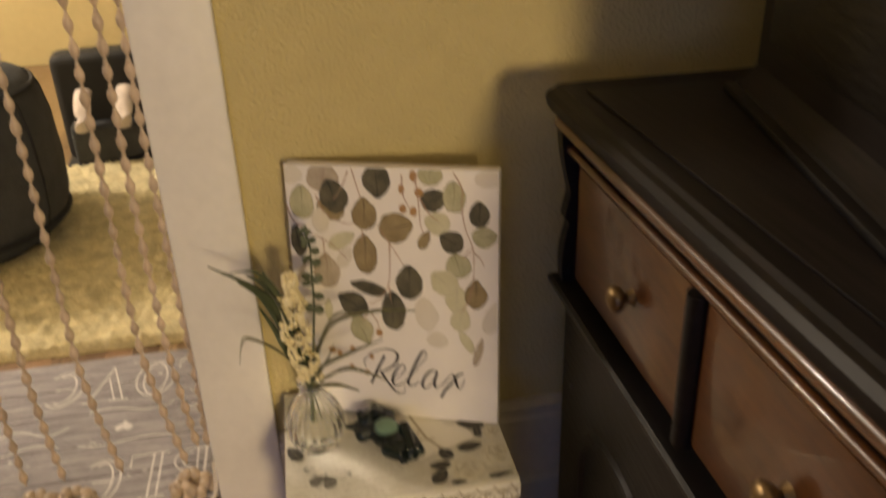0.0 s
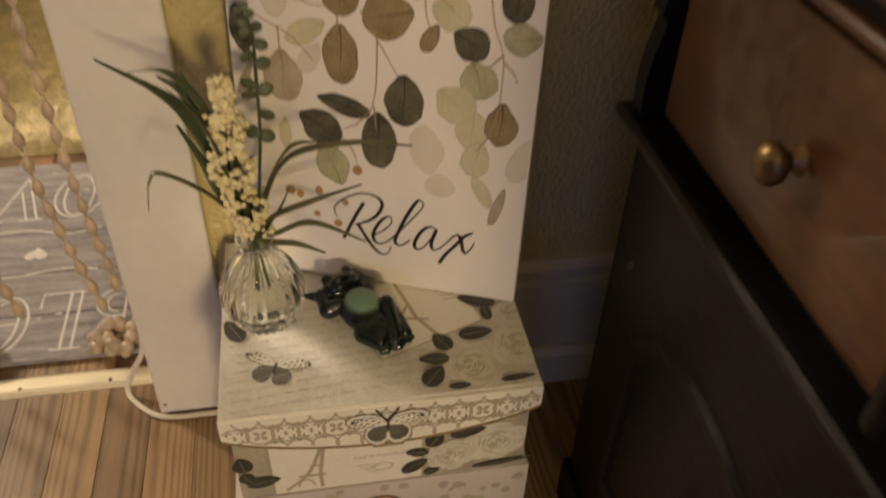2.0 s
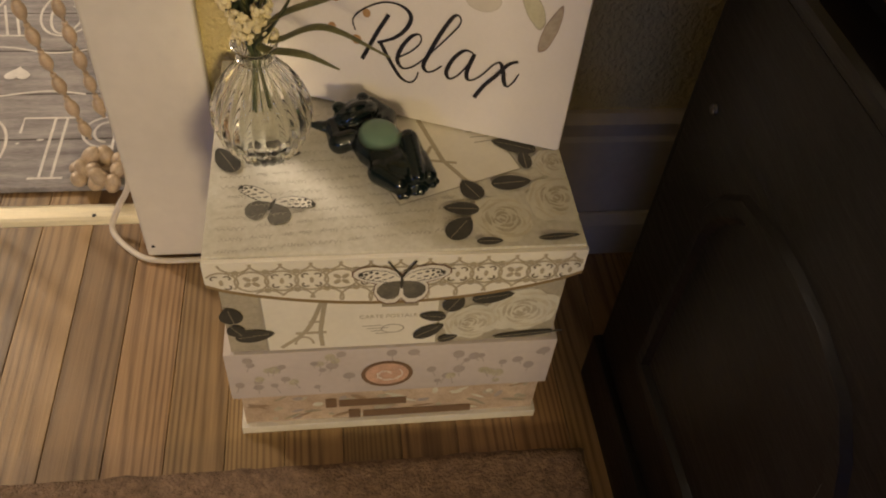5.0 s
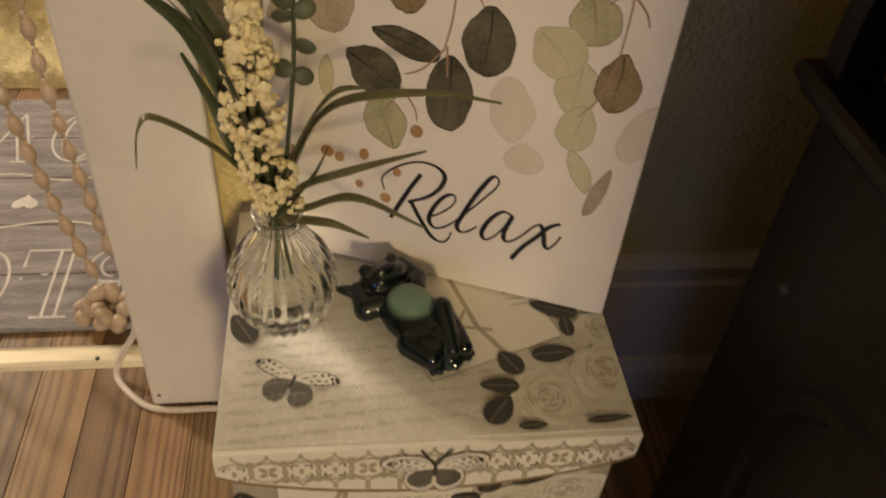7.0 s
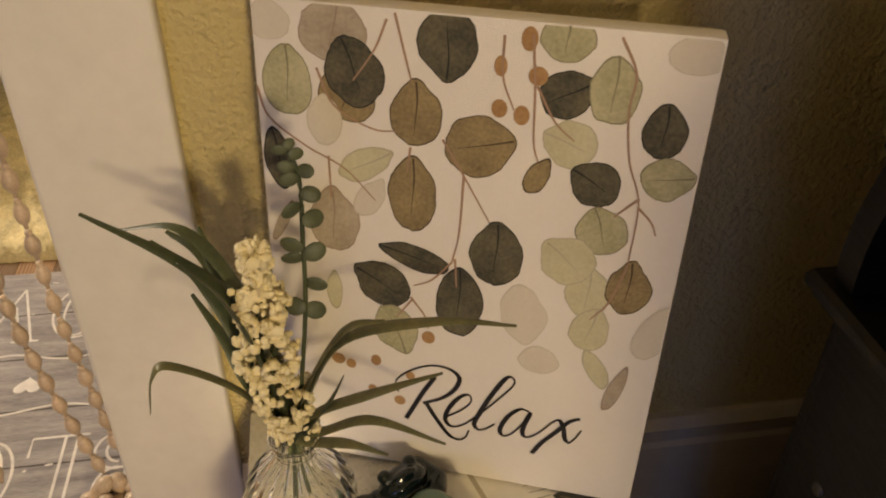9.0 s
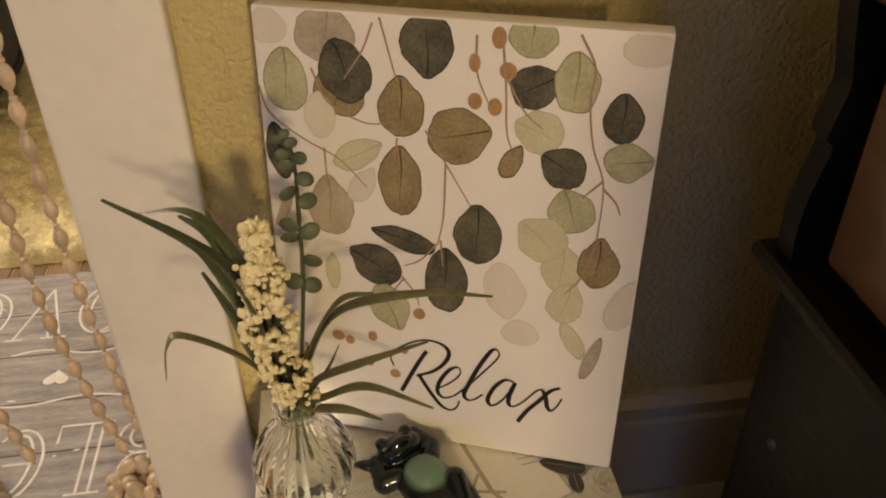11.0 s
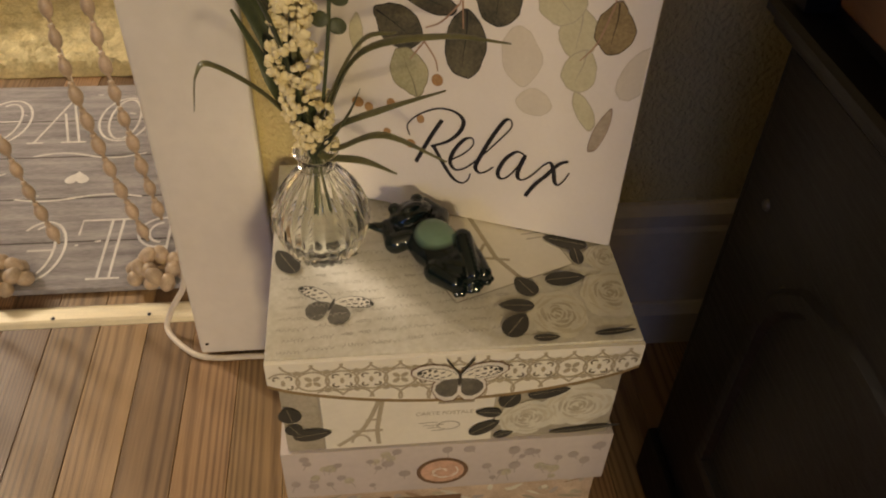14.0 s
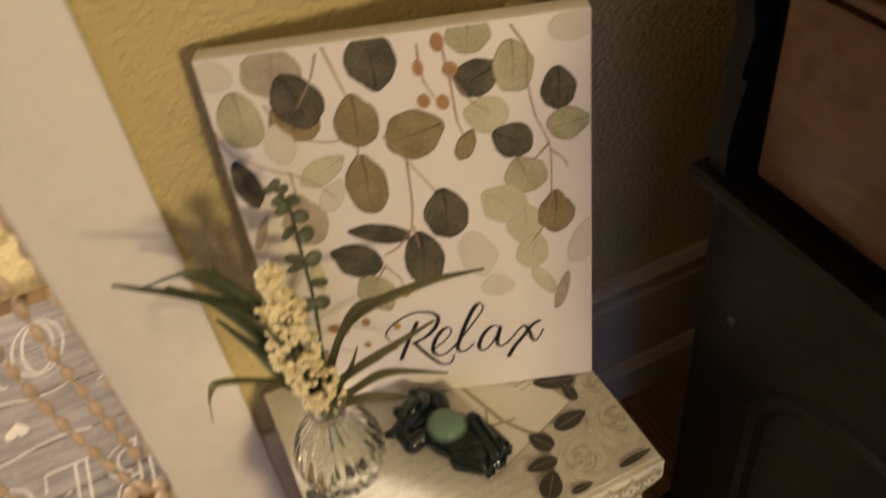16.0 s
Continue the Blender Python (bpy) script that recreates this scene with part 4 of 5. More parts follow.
low_box = thing("keepsake_box", "pale lilac and pink floral keepsake box standing on the floor", "box", group="stacked keepsake boxes")
part("base_board", block(0.1225, 0.4275, 1.4235, 1.6560, 0.0005, 0.0125, 0.0008), M_EDGE, low_box, "white base board")
low_body = part("body", block(0.1270, 0.4240, 1.4285, 1.6530, 0.0127, 0.0660, 0.001), M_PINK, low_box, "pink floral printed sides")
low_lid = smooth(part("lid", block(0.1190, 0.4300, 1.4245, 1.6565, 0.0662, 0.1400, 0.0016), M_LILAC, low_box, "pale lilac lid with mauve flowers"), 30)
lf = on_front(1.4243)
pulls[0] = 0
for k in range(64):
    x, z = rs.uniform(0.126, 0.424), rs.uniform(0.074, 0.134)
    if abs(x - 0.2685) < 0.034 and abs(z - 0.098) < 0.032:
        continue
    s = rs.uniform(0.007, 0.0135)
    fl = part("flower_print", flat(oval(x, z, s, s * 0.9, rs.uniform(0, 90), 9), lf, 1), M_FLOWER if k % 3 else M_ROSE, low_lid)
    part("stem_print", pline([(x, z), (x + rs.uniform(-0.006, 0.006), max(0.068, z - rs.uniform(0.006, 0.014)))], 0.0009, lf, 1.5), M_FLOWER, fl)
part("medallion", flat(oval(0.2685, 0.0975, 0.050, 0.044, 0, 28), lf, 3), M_BROWNINK, low_lid, "dark brown oval medallion with a coral rose")
part("medallion_rose", flat(oval(0.2685, 0.0975, 0.042, 0.036, 0, 24), lf, 4), M_CORAL, low_lid)
for k in range(7):
    a = k * 0.9
    part("medallion_petal", pline([(0.2685 + (0.004 + 0.0018 * k) * math.cos(a + t), 0.0975 + (0.003 + 0.0016 * k) * math.sin(a + t)) for t in [0.25 * j for j in range(7)]], 0.0011, lf, 5), M_EDGE, low_lid)
lb = on_front(1.4283)
pulls[0] = 0
for k in range(40):
    x, z = rs.uniform(0.13, 0.42), rs.uniform(0.017, 0.064)
    part("flower_print", flat(oval(x, z, rs.uniform(0.005, 0.014), rs.uniform(0.004, 0.008), rs.uniform(0, 90), 9), lb, 1), (M_ROSE, M_CORAL, M_ROSEL, M_FLOWER)[k % 4] if k % 4 != 1 else M_PAPER2, low_body)
for k in range(22):
    x, z = rs.uniform(0.132, 0.418), rs.uniform(0.018, 0.062)
    part("sprig_print", flat(oval(x, z, rs.uniform(0.010, 0.026), rs.uniform(0.0025, 0.0055), rs.uniform(-35, 35), 10, 0.3), lb, 1.4), (M_ROSED, M_BROWNSHADE, M_ROSEL)[k % 3], low_body)
# label words that name a person stay plain bars
for x0, w, z, h in ((0.208, 0.011, 0.043, 0.017), (0.2215, 0.068, 0.0415, 0.013), (0.231, 0.012, 0.0205, 0.017), (0.2455, 0.112, 0.0195, 0.013)):
    part("label_bar", flat([(x0, z - h / 2), (x0 + w, z - h / 2), (x0 + w, z + h / 2), (x0, z + h / 2)], lb, 3), M_BROWNINK, low_body, "brown printed label bar")

# ---- vase with artificial flowers ----
def glass(name, tint, rough, ior):
    m = bpy.data.materials.new(name)
    m.use_nodes = True
    b = m.node_tree.nodes["Principled BSDF"]
    b.inputs["Base Color"].default_value = (*tint, 1)
    b.inputs["Transmission Weight"].default_value = 1.0
    b.inputs["Roughness"].default_value, b.inputs["IOR"].default_value = rough, ior
    return m


M_GLASS = glass("clear pressed glass", (0.985, 0.99, 0.965), 0.02, 1.32)
M_BLADE = mat("dark green plastic blade", (0.075, 0.090, 0.042), 0.45, vary=0.25, scale=30, second=(0.028, 0.042, 0.024))
M_BLADE2 = mat("olive green plastic blade", (0.19, 0.18, 0.085), 0.45, vary=0.25, scale=30, second=(0.085, 0.09, 0.045))
M_EUCA = mat("grey green plastic leaf", (0.10, 0.115, 0.065), 0.55, vary=0.2, scale=40)
M_BLOOM = mat("cream foam blossom", (0.86, 0.78, 0.54), 0.85, vary=0.12, scale=90, second=(0.74, 0.62, 0.33))
VX, VY, VZ = 0.168, 1.530, 0.2924
vase = thing("vase", "small fluted clear glass bud vase on the keepsake box", "vase", pose(VX, VY, VZ))
outer = [(0.017, 0.0), (0.022, 0.0015), (0.029, 0.008), (0.0365, 0.022), (0.0405, 0.038), (0.0400, 0.050), (0.0345, 0.065), (0.0255, 0.079), (0.0165, 0.090), (0.0130, 0.096), (0.0135, 0.101), (0.0165, 0.106), (0.0175, 0.107)]
inner = [(0.0165, 0.107), (0.0122, 0.101), (0.0116, 0.096), (0.0148, 0.090), (0.0238, 0.079), (0.0310, 0.065), (0.0358, 0.050), (0.0362, 0.038), (0.0325, 0.025), (0.024, 0.017), (0.0, 0.015)]
bm = spun(outer + inner, 192, None, 0.045, 24, len(outer))
glass_body = smooth(part("glass_body", bm, M_GLASS, vase), 180)
glass_body.visible_shadow = False
rim_line = [(0.0172 * math.cos(2 * math.pi * k / 48), 0.0172 * math.sin(2 * math.pi * k / 48), 0.1078) for k in range(49)]
lip = smooth(part("lip", tube(rim_line, 0.0011, 8), M_GLASS, vase, "rolled glass lip"), 60)
collar_line = [(0.0140 * math.cos(2 * math.pi * k / 48), 0.0140 * math.sin(2 * math.pi * k / 48), 0.0955) for k in range(49)]
collar = smooth(part("collar", tube(collar_line, 0.0012, 8), M_GLASS, vase, "thin glass neck ring"), 60)
lip.visible_shadow = collar.visible_shadow = False

bouquet = thing("artificial_flowers", "artificial cream blossom spike with green grass blades in the vase", "artificial flowers")


def blade(pts, width, material, twist=0.25):
    c = curve_points([Vector(p) for p in pts], 7)
    n = len(c)
    rad = [1.65 * width * (0.15 + 0.85 * min(1, (i + 1) / n * 3.2)) * (1 if i < n * 0.6 else max(0.22, 1 - 1.1 * (i / n - 0.6) / 0.3)) / 2 for i in range(n)]
    smooth(part("grass_blade", tube(c, rad, 8, None, twist), material, bouquet), 60)


def into_vase(k):
    return [(VX + 0.003 * math.cos(k), VY + 0.003 * math.sin(k), 0.396), (VX + 0.004 * math.sin(k * 2), VY + 0.004 * math.cos(k), 0.335)]


blade([(0.060, 1.562, 0.571), (0.114, 1.545, 0.543), (0.145, 1.535, 0.510), (0.163, 1.530, 0.443)] + into_vase(1), 0.0085, M_BLADE)
blade([(0.076, 1.570, 0.553), (0.116, 1.555, 0.560), (0.144, 1.540, 0.528), (0.166, 1.532, 0.464)] + into_vase(2), 0.0065, M_BLADE)
blade([(0.090, 1.585, 0.533), (0.122, 1.560, 0.517), (0.144, 1.540, 0.474)] + into_vase(3), 0.0075, M_BLADE)
blade([(0.114, 1.560, 0.507), (0.134, 1.545, 0.473), (0.144, 1.535, 0.449)] + into_vase(4), 0.0070, M_BLADE)
blade([(0.126, 1.556, 0.560), (0.132, 1.550, 0.535), (0.148, 1.540, 0.490)] + into_vase(4.2), 0.0070, M_BLADE)
blade([(0.104, 1.572, 0.548), (0.128, 1.556, 0.536), (0.150, 1.540, 0.482)] + into_vase(4.3), 0.0080, M_BLADE)
blade([(0.122, 1.500, 0.575), (0.140, 1.510, 0.540), (0.155, 1.520, 0.480)] + into_vase(4.5), 0.0055, M_BLADE)
blade([(0.084, 1.515, 0.450), (0.090, 1.515, 0.480), (0.102, 1.518, 0.486), (0.140, 1.525, 0.451)] + into_vase(5), 0.0050, M_BLADE2)
blade([(0.312, 1.505, 0.505), (0.265, 1.512, 0.508), (0.208, 1.522, 0.492), (0.181, 1.527, 0.440)] + into_vase(6), 0.0070, M_BLADE2)
blade([(0.268, 1.512, 0.464), (0.224, 1.518, 0.446), (0.186, 1.526, 0.425)] + into_vase(7), 0.0065, M_BLADE2)
blade([(0.270, 1.505, 0.404), (0.222, 1.515, 0.424), (0.188, 1.525, 0.407)] + into_vase(8), 0.0060, M_BLADE2)
blade([(0.232, 1.518, 0.384), (0.206, 1.522, 0.395), (0.178, 1.527, 0.396)] + into_vase(9), 0.0060, M_BLADE2)
blade([(0.232, 1.515, 0.510), (0.208, 1.518, 0.503), (0.185, 1.525, 0.459)] + into_vase(10), 0.0065, M_BLADE2)
blade([(0.205, 1.520, 0.462), (0.196, 1.522, 0.440), (0.182, 1.527, 0.415)] + into_vase(11), 0.0060, M_EUCA)
sprig = curve_points([Vector(p) for p in [(0.181, 1.545, 0.618), (0.188, 1.542, 0.598), (0.187, 1.540, 0.556), (0.184, 1.535, 0.501)] + into_vase(12)], 6)
smooth(part("sprig_stem", tube(sprig, 0.0015, 8), M_BLADE, bouquet), 60)
for i in range(15):
    p = sprig[int(i * 1.35)]
    s = 0.0036 + 0.0034 * min(1, i / 9)
    bm = bmesh.new()
    bmesh.ops.create_uvsphere(bm, u_segments=12, v_segments=7, radius=1.0, matrix=Matrix.LocRotScale(p + Vector(((-1) ** i * s * 0.95, rs.uniform(-0.004, 0.004), rs.uniform(-0.002, 0.003))), Euler((rs.uniform(-0.6, 0.6), rs.uniform(-0.5, 0.5), rs.uniform(-0.5, 0.5))), (s * 1.05, s * 0.22, s * 0.85)))
    smooth(part("round_leaf", bm, M_EUCA, bouquet), 60)
spike = curve_points([Vector(p) for p in [(0.159, 1.524, 0.566), (0.160, 1.524, 0.530), (0.159, 1.524, 0.486), (0.164, 1.526, 0.437)] + into_vase(0)], 8)
smooth(part("blossom_stem", tube(spike, 0.002, 8), M_BLADE2, bouquet), 60)
bm = bmesh.new()
ico = bmesh.new()
bmesh.ops.create_icosphere(ico, subdivisions=1, radius=1)
ico.verts.index_update()
ico_v, ico_f = [v.co.copy() for v in ico.verts], [[v.index for v in f.verts] for f in ico.faces]
ico.free()
for i in range(520):
    t = (i + rs.random()) / 520
    k = t * 30
    p = spike[int(k)].lerp(spike[int(k) + 1], k % 1)
    clump = 0.84 + 0.24 * math.sin(t * 26)
    r = (0.005 + 0.0125 * min(1, t * 2.4)) * clump * rs.uniform(0.75, 1.05)
    a = rs.uniform(0, 2 * math.pi)
    q = p + Vector((r * math.cos(a), r * math.sin(a), rs.uniform(-0.003, 0.003)))
    s = rs.uniform(0.0017, 0.0040)
    for _ in range(2):
        c = q + Vector((rs.uniform(-1, 1), rs.uniform(-1, 1), rs.uniform(-1, 1))) * s * 0.8
        k3 = [s * rs.uniform(0.45, 1.35) for _ in range(3)]
        vs = [bm.verts.new((c.x + k3[0] * n.x, c.y + k3[1] * n.y, c.z + k3[2] * n.z)) for n in ico_v]
        for f in ico_f:
            bm.faces.new([vs[a] for a in f])
bl = smooth(part("blossom", bm, M_BLOOM, bouquet, "cream foam blossom spike"), 50)
bl["kind"] = "stuff"

# ---- frog figurine: one plain mesh ----
def stone(name):
    m = mat(name, (0.010, 0.018, 0.017), 0.10, vary=0.3, scale=30, second=(0.003, 0.005, 0.006))
    n, l = m.node_tree.nodes, m.node_tree.links
    b = n["Principled BSDF"]
    co, ln = n.new("ShaderNodeTexCoord"), n.new("ShaderNodeVectorMath")
    sub = n.new("ShaderNodeVectorMath")
    sub.operation = "SUBTRACT"
    sub.inputs[1].default_value = (0.0, -0.001, 0.0305)
    sc = n.new("ShaderNodeVectorMath")
    sc.operation = "MULTIPLY"
    sc.inputs[1].default_value = (1.0, 0.95, 1.0)
    ln.operation = "LENGTH"
    l.new(co.outputs["Object"], sub.inputs[0])
    l.new(sub.outputs[0], sc.inputs[0])
    l.new(sc.outputs[0], ln.inputs[0])
    mr = n.new("ShaderNodeMapRange")
    mr.inputs["From Min"].default_value, mr.inputs["From Max"].default_value = 0.0200, 0.0145
    l.new(ln.outputs["Value"], mr.inputs["Value"])
    mix = n.new("ShaderNodeMix")
    mix.data_type = "RGBA"
    old = b.inputs["Base Color"].links[0].from_socket
    l.new(old, mix.inputs["A"])
    mix.inputs["B"].default_value = (0.155, 0.250, 0.180, 1)
    l.new(mr.outputs["Result"], mix.inputs["Factor"])
    l.new(mix.outputs["Result"], b.inputs["Base Color"])
    return m


M_FROG = stone("glossy dark green stone")
bm = bmesh.new()
ball = bmesh.new()
bmesh.ops.create_uvsphere(ball, u_segments=16, v_segments=10, radius=1)
ball.verts.index_update()
ball_v, ball_f = [v.co.copy() for v in ball.verts], [[v.index for v in f.verts] for f in ball.faces]
ball.free()


def blob(x, y, z, a, b, c, rx=0, ry=0, rz=0):
    m = Matrix.LocRotScale((x, y, z), Euler([radians(t) for t in (rx, ry, rz)]), (a, b, c))
    vs = [bm.verts.new(m @ v) for v in ball_v]
    for f in ball_f:
        bm.faces.new([vs[k] for k in f])


def limb(p, q, r0, r1):
    for k in range(9):
        t = k / 8
        v = Vector(p).lerp(Vector(q), t)
        r = r0 + (r1 - r0) * t
        blob(*v, r, r, r)


blob(0, -0.004, 0.015, 0.0240, 0.036, 0.0150)
blob(0, 0.001, 0.0205, 0.0195, 0.0215, 0.0150)
blob(0.001, -0.031, 0.0135, 0.0235, 0.023, 0.0135)
# head with a wide mouth and bulging eyes
blob(0, 0.037, 0.0215, 0.0215, 0.0150, 0.0130, -18)
blob(0, 0.0285, 0.0285, 0.0135, 0.0050, 0.0042, -25)
blob(0, 0.0355, 0.0325, 0.0110, 0.0065, 0.0040, -25)
for s in (-1, 1):
    blob(s * 0.0120, 0.0455, 0.0285, 0.0060, 0.0058, 0.0052)
# one arm bent out with a flat hand behind the head, the other tucked close
limb((-0.016, 0.018, 0.016), (-0.0265, 0.0215, 0.0135), 0.0095, 0.0100)
limb((-0.0265, 0.0225, 0.0135), (-0.022, 0.040, 0.0165), 0.0092, 0.0072)
limb((-0.020, 0.036, 0.016), (-0.033, 0.0455, 0.018), 0.0062, 0.0040)
limb((-0.031, 0.040, 0.018), (-0.0365, 0.0490, 0.018), 0.0034, 0.0028)
limb((0.017, 0.018, 0.016), (0.0255, 0.028, 0.0145), 0.0090, 0.0090)
limb((0.0255, 0.028, 0.0145), (0.0205, 0.046, 0.017), 0.0088, 0.0080)
# legs: one along the side, the other with its knee up and crossed over
limb((-0.016, -0.026, 0.012), (-0.012, -0.046, 0.013), 0.0115, 0.0090)
limb((0.017, -0.022, 0.015), (0.0145, -0.020, 0.029), 0.0110, 0.0088)
limb((0.0145, -0.020, 0.029), (0.004, -0.050, 0.017), 0.0088, 0.0068)
limb((0.018, -0.030, 0.013), (0.0155, -0.050, 0.012), 0.0098, 0.0070)
for fx, fy in ((-0.010, -0.050), (0.003, -0.053), (0.016, -0.051)):
    for t in (-1, 0, 1):
        limb((fx, fy + 0.003, 0.0100), (fx + t * 0.0046, fy - 0.0050 + abs(t) * 0.002, 0.0055), 0.0056, 0.0030)
frog = part("frog_figurine", bm, M_FROG, None)
frog.matrix_basis = pose(0.2640, 1.5160, 0.2932, 0, 0, 30)
rem = frog.modifiers.new("remesh", "REMESH")
rem.mode, rem.voxel_size, rem.use_smooth_shade = "VOXEL", 0.0011, True
sm = frog.modifiers.new("smooth", "SMOOTH")
sm.factor, sm.iterations = 0.5, 3
tagged(frog, "glossy dark green stone frog figurine lying on its back, pale belly", "figurine")

# ---- bead curtain ----
curtain = thing("bead_curtain", "bead curtain of pale wooden oval beads hanging in the doorway", "bead curtain")
rod = smooth(part("rod", tube([(DOOR_L + 0.003, 1.78, 2.02), (-0.003, 1.78, 2.02)], 0.008, 12), M_BEAD, curtain), 60)
bead_bm = spun([(0.0020, -0.0165), (0.0034, -0.0155), (0.0034, -0.0130), (0.0022, -0.0118), (0.0046, -0.0092), (0.0066, -0.0045), (0.0073, 0.0), (0.0066, 0.0045), (0.0046, 0.0092), (0.0022, 0.0118), (0.0020, 0.0165)], 12)
bead_me = bpy.data.meshes.new("bead")
bead_bm.to_mesh(bead_me)
bead_bm.free()
bead_me.materials.append(M_BEAD)
big_bm = bmesh.new()
bmesh.ops.create_uvsphere(big_bm, u_segments=12, v_segments=8, radius=0.0105)
big_me = bpy.data.meshes.new("tassel_bead")
big_bm.to_mesh(big_me)
big_bm.free()
big_me.materials.append(M_BEAD)
for me in (bead_me, big_me):
    for p in me.polygons:
        p.use_smooth = True
STEP = 0.0335
# each strand: x above, drift of its foot, height of its last bead, tassel
for k, (x, drift, foot, tassel) in enumerate(((-0.024, -0.008, 0.10, False), (-0.057, 0.020, 0.09, False), (-0.095, 0.042, 0.055, True), (-0.194, 0.032, 0.060, False), (-0.275, 0.014, 0.060, True), (-0.330, 0.0, 0.06, True), (-0.43, 0.02, 0.05, True), (-0.52, 0.0, 0.06, False), (-0.61, -0.01, 0.05, True), (-0.70, 0.0, 0.06, False))):
    y = 1.779 + 0.003 * (k % 2)
    count = int((2.012 - foot) / STEP)
    path = []
    for i in range(count):
        z = 2.012 - STEP * i
        path.append(Vector((x + drift * max(0.0, 1 - z / 0.36) ** 1.6 + 0.003 * math.sin(z * 7 + k), y + 0.014 * max(0.0, 1 - z / 0.3), z)))
    last = len(path) - 1
    strand = part("strand", tube(path[::4] + [path[last]], 0.0011, 6), M_CORD, curtain)
    for i, p in enumerate(path):
        b = new("bead", bead_me)
        b.parent = strand
        d = (path[min(i + 1, last)] - path[max(i - 1, 0)]).normalized()
        size = rs.uniform(0.92, 1.06)
        b.matrix_basis = Matrix.Translation(p) @ d.to_track_quat("Z", "Y").to_matrix().to_4x4() @ Matrix.Diagonal((size, size, size, 1))
    if tassel:
        end = path[last]
        for j in range(17):
            a = 2.4 * j
            ring = 0.006 + 0.026 * ((j * 5 % 17) / 16) ** 0.6
            b = new("tassel_bead", big_me)
            b.parent = strand
            b.matrix_basis = Matrix.Translation((end.x + 1.25 * ring * math.cos(a), end.y + 0.010 + 0.8 * ring * math.sin(a), 0.0215 + 0.013 * (j % 3) * (1.25 - ring / 0.032))) @ Euler((rs.uniform(-0.9, 0.9), rs.uniform(-0.9, 0.9), rs.uniform(0, 6))).to_matrix().to_4x4() @ Matrix.Diagonal((1, 1, rs.uniform(1.0, 1.45), 1))

# ---- white cord looped round the casing's foot ----
cord = thing("cable", "white cable looped on the floor round the casing's foot", "cable")
pts = curve_points([Vector(p) for p in ((-0.010, 1.722, 0.135), (-0.014, 1.716, 0.080), (-0.034, 1.716, 0.040), (-0.046, 1.712, 0.012), (-0.036, 1.694, 0.0055), (-0.008, 1.668, 0.0045), (0.020, 1.6605, 0.0045), (0.060, 1.6600, 0.0045), (0.118, 1.6585, 0.0045))], 8)
smooth(part("cable_run", tube(pts, 0.0036, 10), M_CORD, cord), 60)

# ---- lettering on the mat, read from the next room ----
def arc(cx, cy, rx, ry, a, b, n=14):
    return [(cx + rx * math.cos(radians(a + (b - a) * k / n)), cy + ry * math.sin(radians(a + (b - a) * k / n))) for k in range(n + 1)]


GLYPHS = {
    "L": [[(0.0, 1.0), (0.62, 1.0)], [(0.2, 1.0), (0.2, 0.0)], [(0.42, 1.0), (0.42, 0.0)], [(0.0, 0.0), (1.0, 0.0), (1.0, 0.26)]],
    "O": [arc(0.5, 0.5, 0.5, 0.5, 0, 360, 28), arc(0.5, 0.5, 0.30, 0.46, 0, 360, 28)],
    "V": [[(-0.08, 1.0), (0.40, 1.0)], [(0.05, 1.0), (0.48, 0.0)], [(0.26, 1.0), (0.54, 0.34)], [(0.48, 0.0), (0.92, 1.0)], [(0.74, 1.0), (1.06, 1.0)]],
    "E": [arc(0.55, 0.5, 0.5, 0.5, 45, 315, 22), arc(0.55, 0.5, 0.30, 0.42, 60, 300, 20), [(0.25, 0.5), (0.75, 0.5)]],
    "B": [[(0.15, 1.0), (0.15, 0.0)], [(0.36, 1.0), (0.36, 0.0)], [(0.0, 0.0), (0.5, 0.0)], [(0.0, 1.0), (0.5, 1.0)], arc(0.5, 0.75, 0.36, 0.25, 90, -90), arc(0.5, 0.26, 0.46, 0.26, 90, -90), arc(0.5, 0.75, 0.18, 0.16, 90, -90), arc(0.5, 0.26, 0.25, 0.17, 90, -90), [(0.36, 0.51), (0.5, 0.51)]],
}


def mat_letter(ch, x, y, wide, tall):
    """An open-face serif letter in white pen lines, its head towards the threshold."""
    bm = bmesh.new()
    for line in GLYPHS[ch]:
        pline([(x + wide / 2 - wide * a, y + tall / 2 - tall * b) for a, b in line], 0.0038, on_top(0.0107), 1, bm)
    part("letter", bm, M_MATINK, door_mat, "white printed open-face letter")


for ch, x in (("L", -0.092), ("O", -0.180), ("V", -0.276), ("E", -0.366)):
    mat_letter(ch, x, 2.180, 0.080, 0.125)
for ch, x in (("B", -0.078), ("L", -0.156), ("E", -0.236)):
    mat_letter(ch, x, 1.862, 0.070, 0.120)
heart = [(-0.222 + 0.0011 * 16 * math.sin(t) ** 3, 2.022 - 0.0011 * (13 * math.cos(t) - 5 * math.cos(2 * t) - 2 * math.cos(3 * t) - math.cos(4 * t))) for t in [2 * math.pi * k / 28 for k in range(28)]]
part("heart_print", flat(heart, on_top(0.0109), 1), M_MATINK, door_mat)
for a, b, c, d in ((-0.30, -0.13, 2.080, 0.008), (-0.30, -0.12, 1.975, -0.006), (-0.46, -0.33, 2.035, 0.012), (-0.48, -0.34, 1.985, -0.01), (-0.10, -0.05, 2.06, 0.006)):
    part("script_bar", pline([(a + (b - a) * k / 12, c + d * math.sin(k * 0.55)) for k in range(13)], 0.0036, on_top(0.0109), 1), M_MATINK, door_mat)
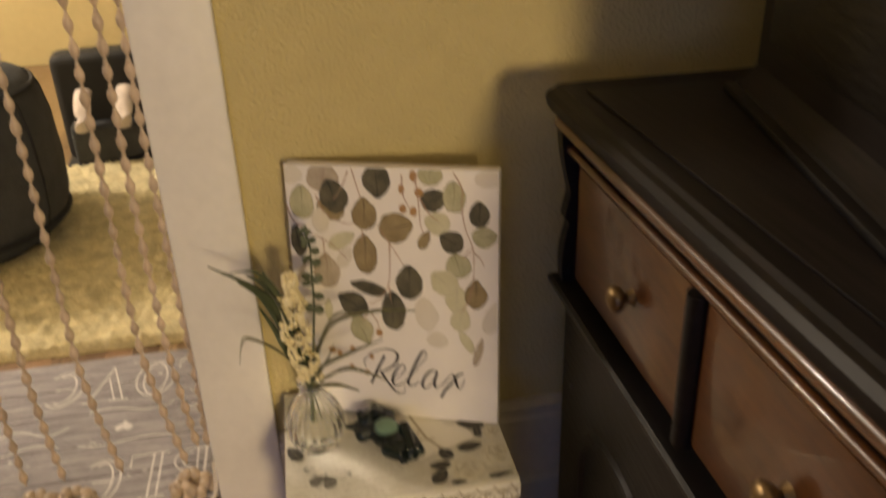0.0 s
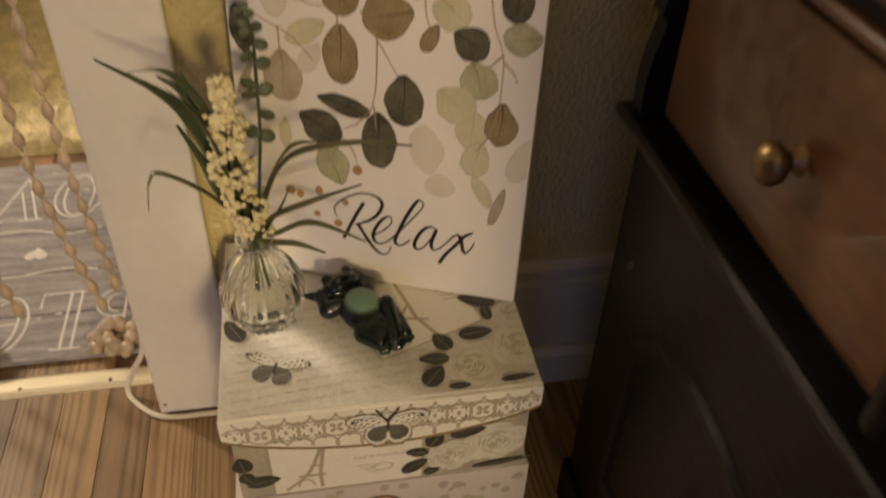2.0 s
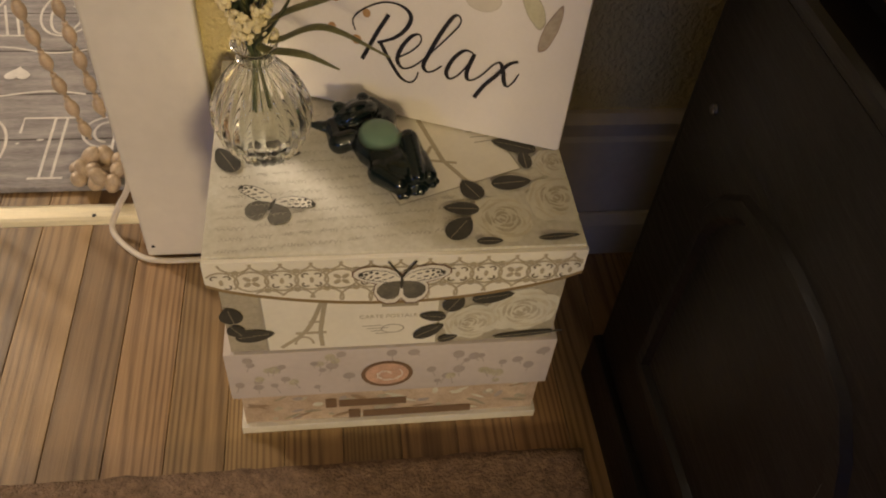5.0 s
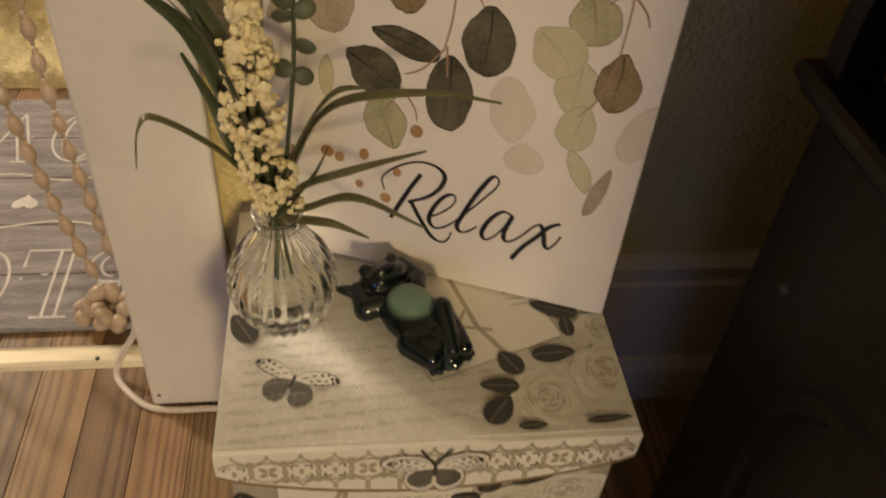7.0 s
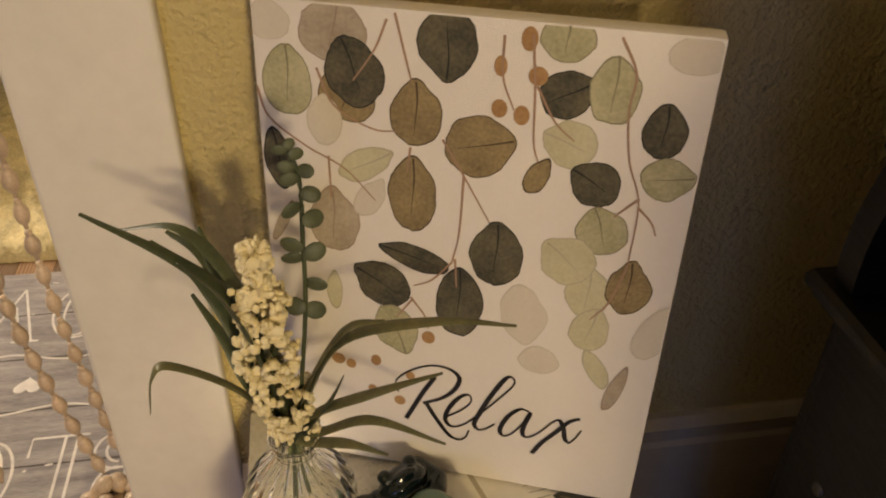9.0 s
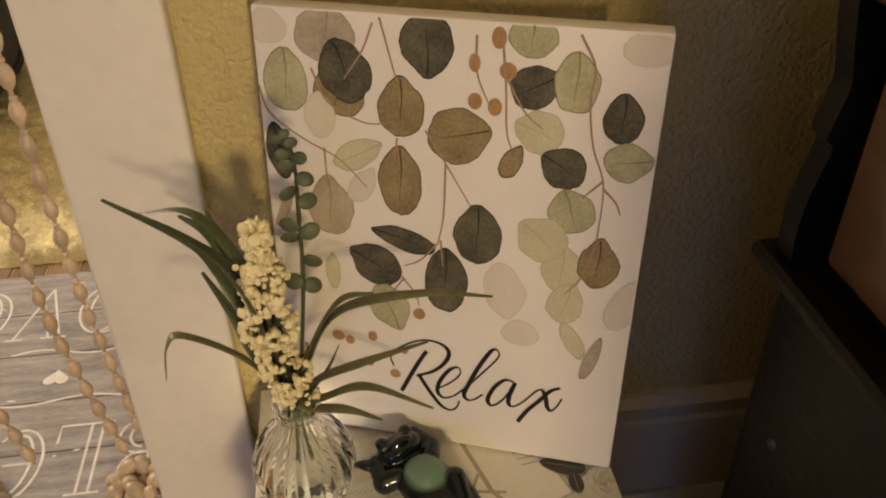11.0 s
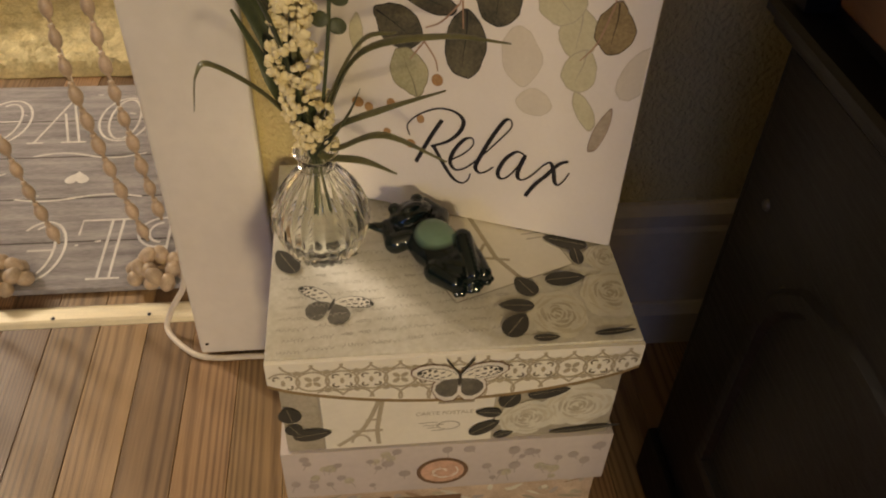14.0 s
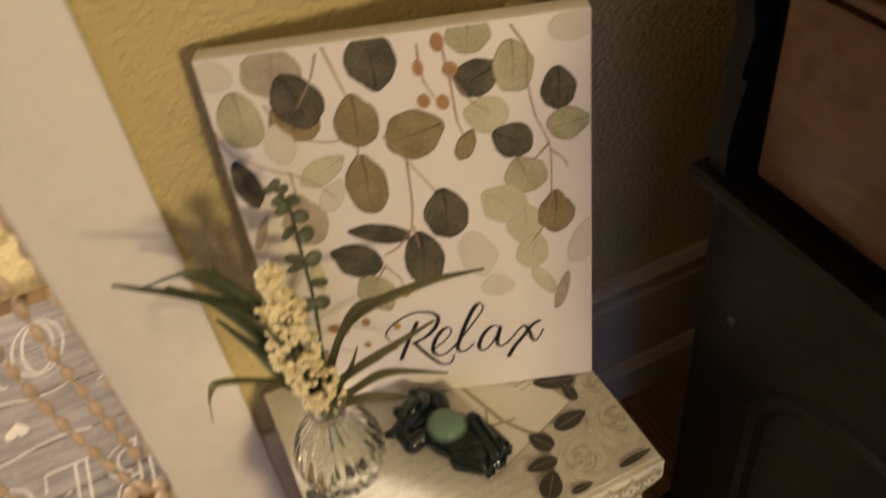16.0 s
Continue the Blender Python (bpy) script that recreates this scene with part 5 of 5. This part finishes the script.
for k in range(14):
    part("paint_fleck", flat(oval(rs.uniform(-0.6, -0.05), rs.uniform(1.80, 2.27), rs.uniform(0.004, 0.014), rs.uniform(0.002, 0.005), rs.uniform(-20, 20), 8), on_top(0.0108), 1), M_MATINK, door_mat)

# ---- things in the next room ----
M_CLOTH = mat("dark grey woven cloth", (0.060, 0.062, 0.064), 0.9, vary=0.2, scale=20, bump=0.6, bump_scale=400)
M_PIPE = plain("black piping", (0.012, 0.012, 0.013), 0.7)
M_CREAM = mat("cream webbing", (0.70, 0.60, 0.52), 0.8, vary=0.1, scale=40)
pouf = thing("pouf", "dark grey upholstered pouf with black piping on the shag rug", "pouf", pose(-0.86, 3.02, 0.014) @ Matrix.Diagonal((1, 1, 1.42, 1)))
prof = [(0.20, 0.0), (0.27, 0.006), (0.325, 0.035), (0.35, 0.09), (0.355, 0.16), (0.35, 0.24), (0.335, 0.30), (0.30, 0.335), (0.22, 0.352), (0.0, 0.36)]
smooth(part("cushion", spun(prof, 48), M_CLOTH, pouf), 60)
for z, r in ((0.055, 0.341), (0.318, 0.322)):
    ring = [(r * math.cos(2 * math.pi * k / 40), r * math.sin(2 * math.pi * k / 40), z) for k in range(41)]
    smooth(part("piping", tube(ring, 0.007, 8), M_PIPE, pouf), 60)
for k in range(8):
    a = 2 * math.pi * k / 8 - 0.35
    seam = [((r + 0.001) * math.cos(a), (r + 0.001) * math.sin(a), z) for r, z in prof[1:8]]
    smooth(part("seam", tube(seam, 0.004, 6), M_PIPE, pouf), 60)
bag = thing("backpack", "grey and black backpack with cream straps on the floor", "backpack", pose(-0.50, 3.69, 0.001, 0, 0, 6))
smooth(part("pocket", block(-0.13, 0.15, -0.075, 0.02, 0.024, 0.16, 0.02, 3), M_CLOTH, bag), 60)
smooth(part("sack", block(-0.16, 0.17, 0.0, 0.14, 0.02, 0.40, 0.035, 4), M_PIPE, bag), 60)
smooth(part("base", block(-0.165, 0.175, -0.08, 0.14, 0.0, 0.026, 0.01, 2), M_PIPE, bag), 60)
for x in (-0.085, 0.055):
    st = [(x, -0.075, 0.15), (x + 0.01, -0.085, 0.20), (x + 0.015, -0.05, 0.25), (x + 0.02, -0.005, 0.27)]
    smooth(part("strap", tube(curve_points([Vector(p) for p in st], 6), 0.030, 10, None, 0.55), M_CREAM, bag, "cream padded strap"), 60)
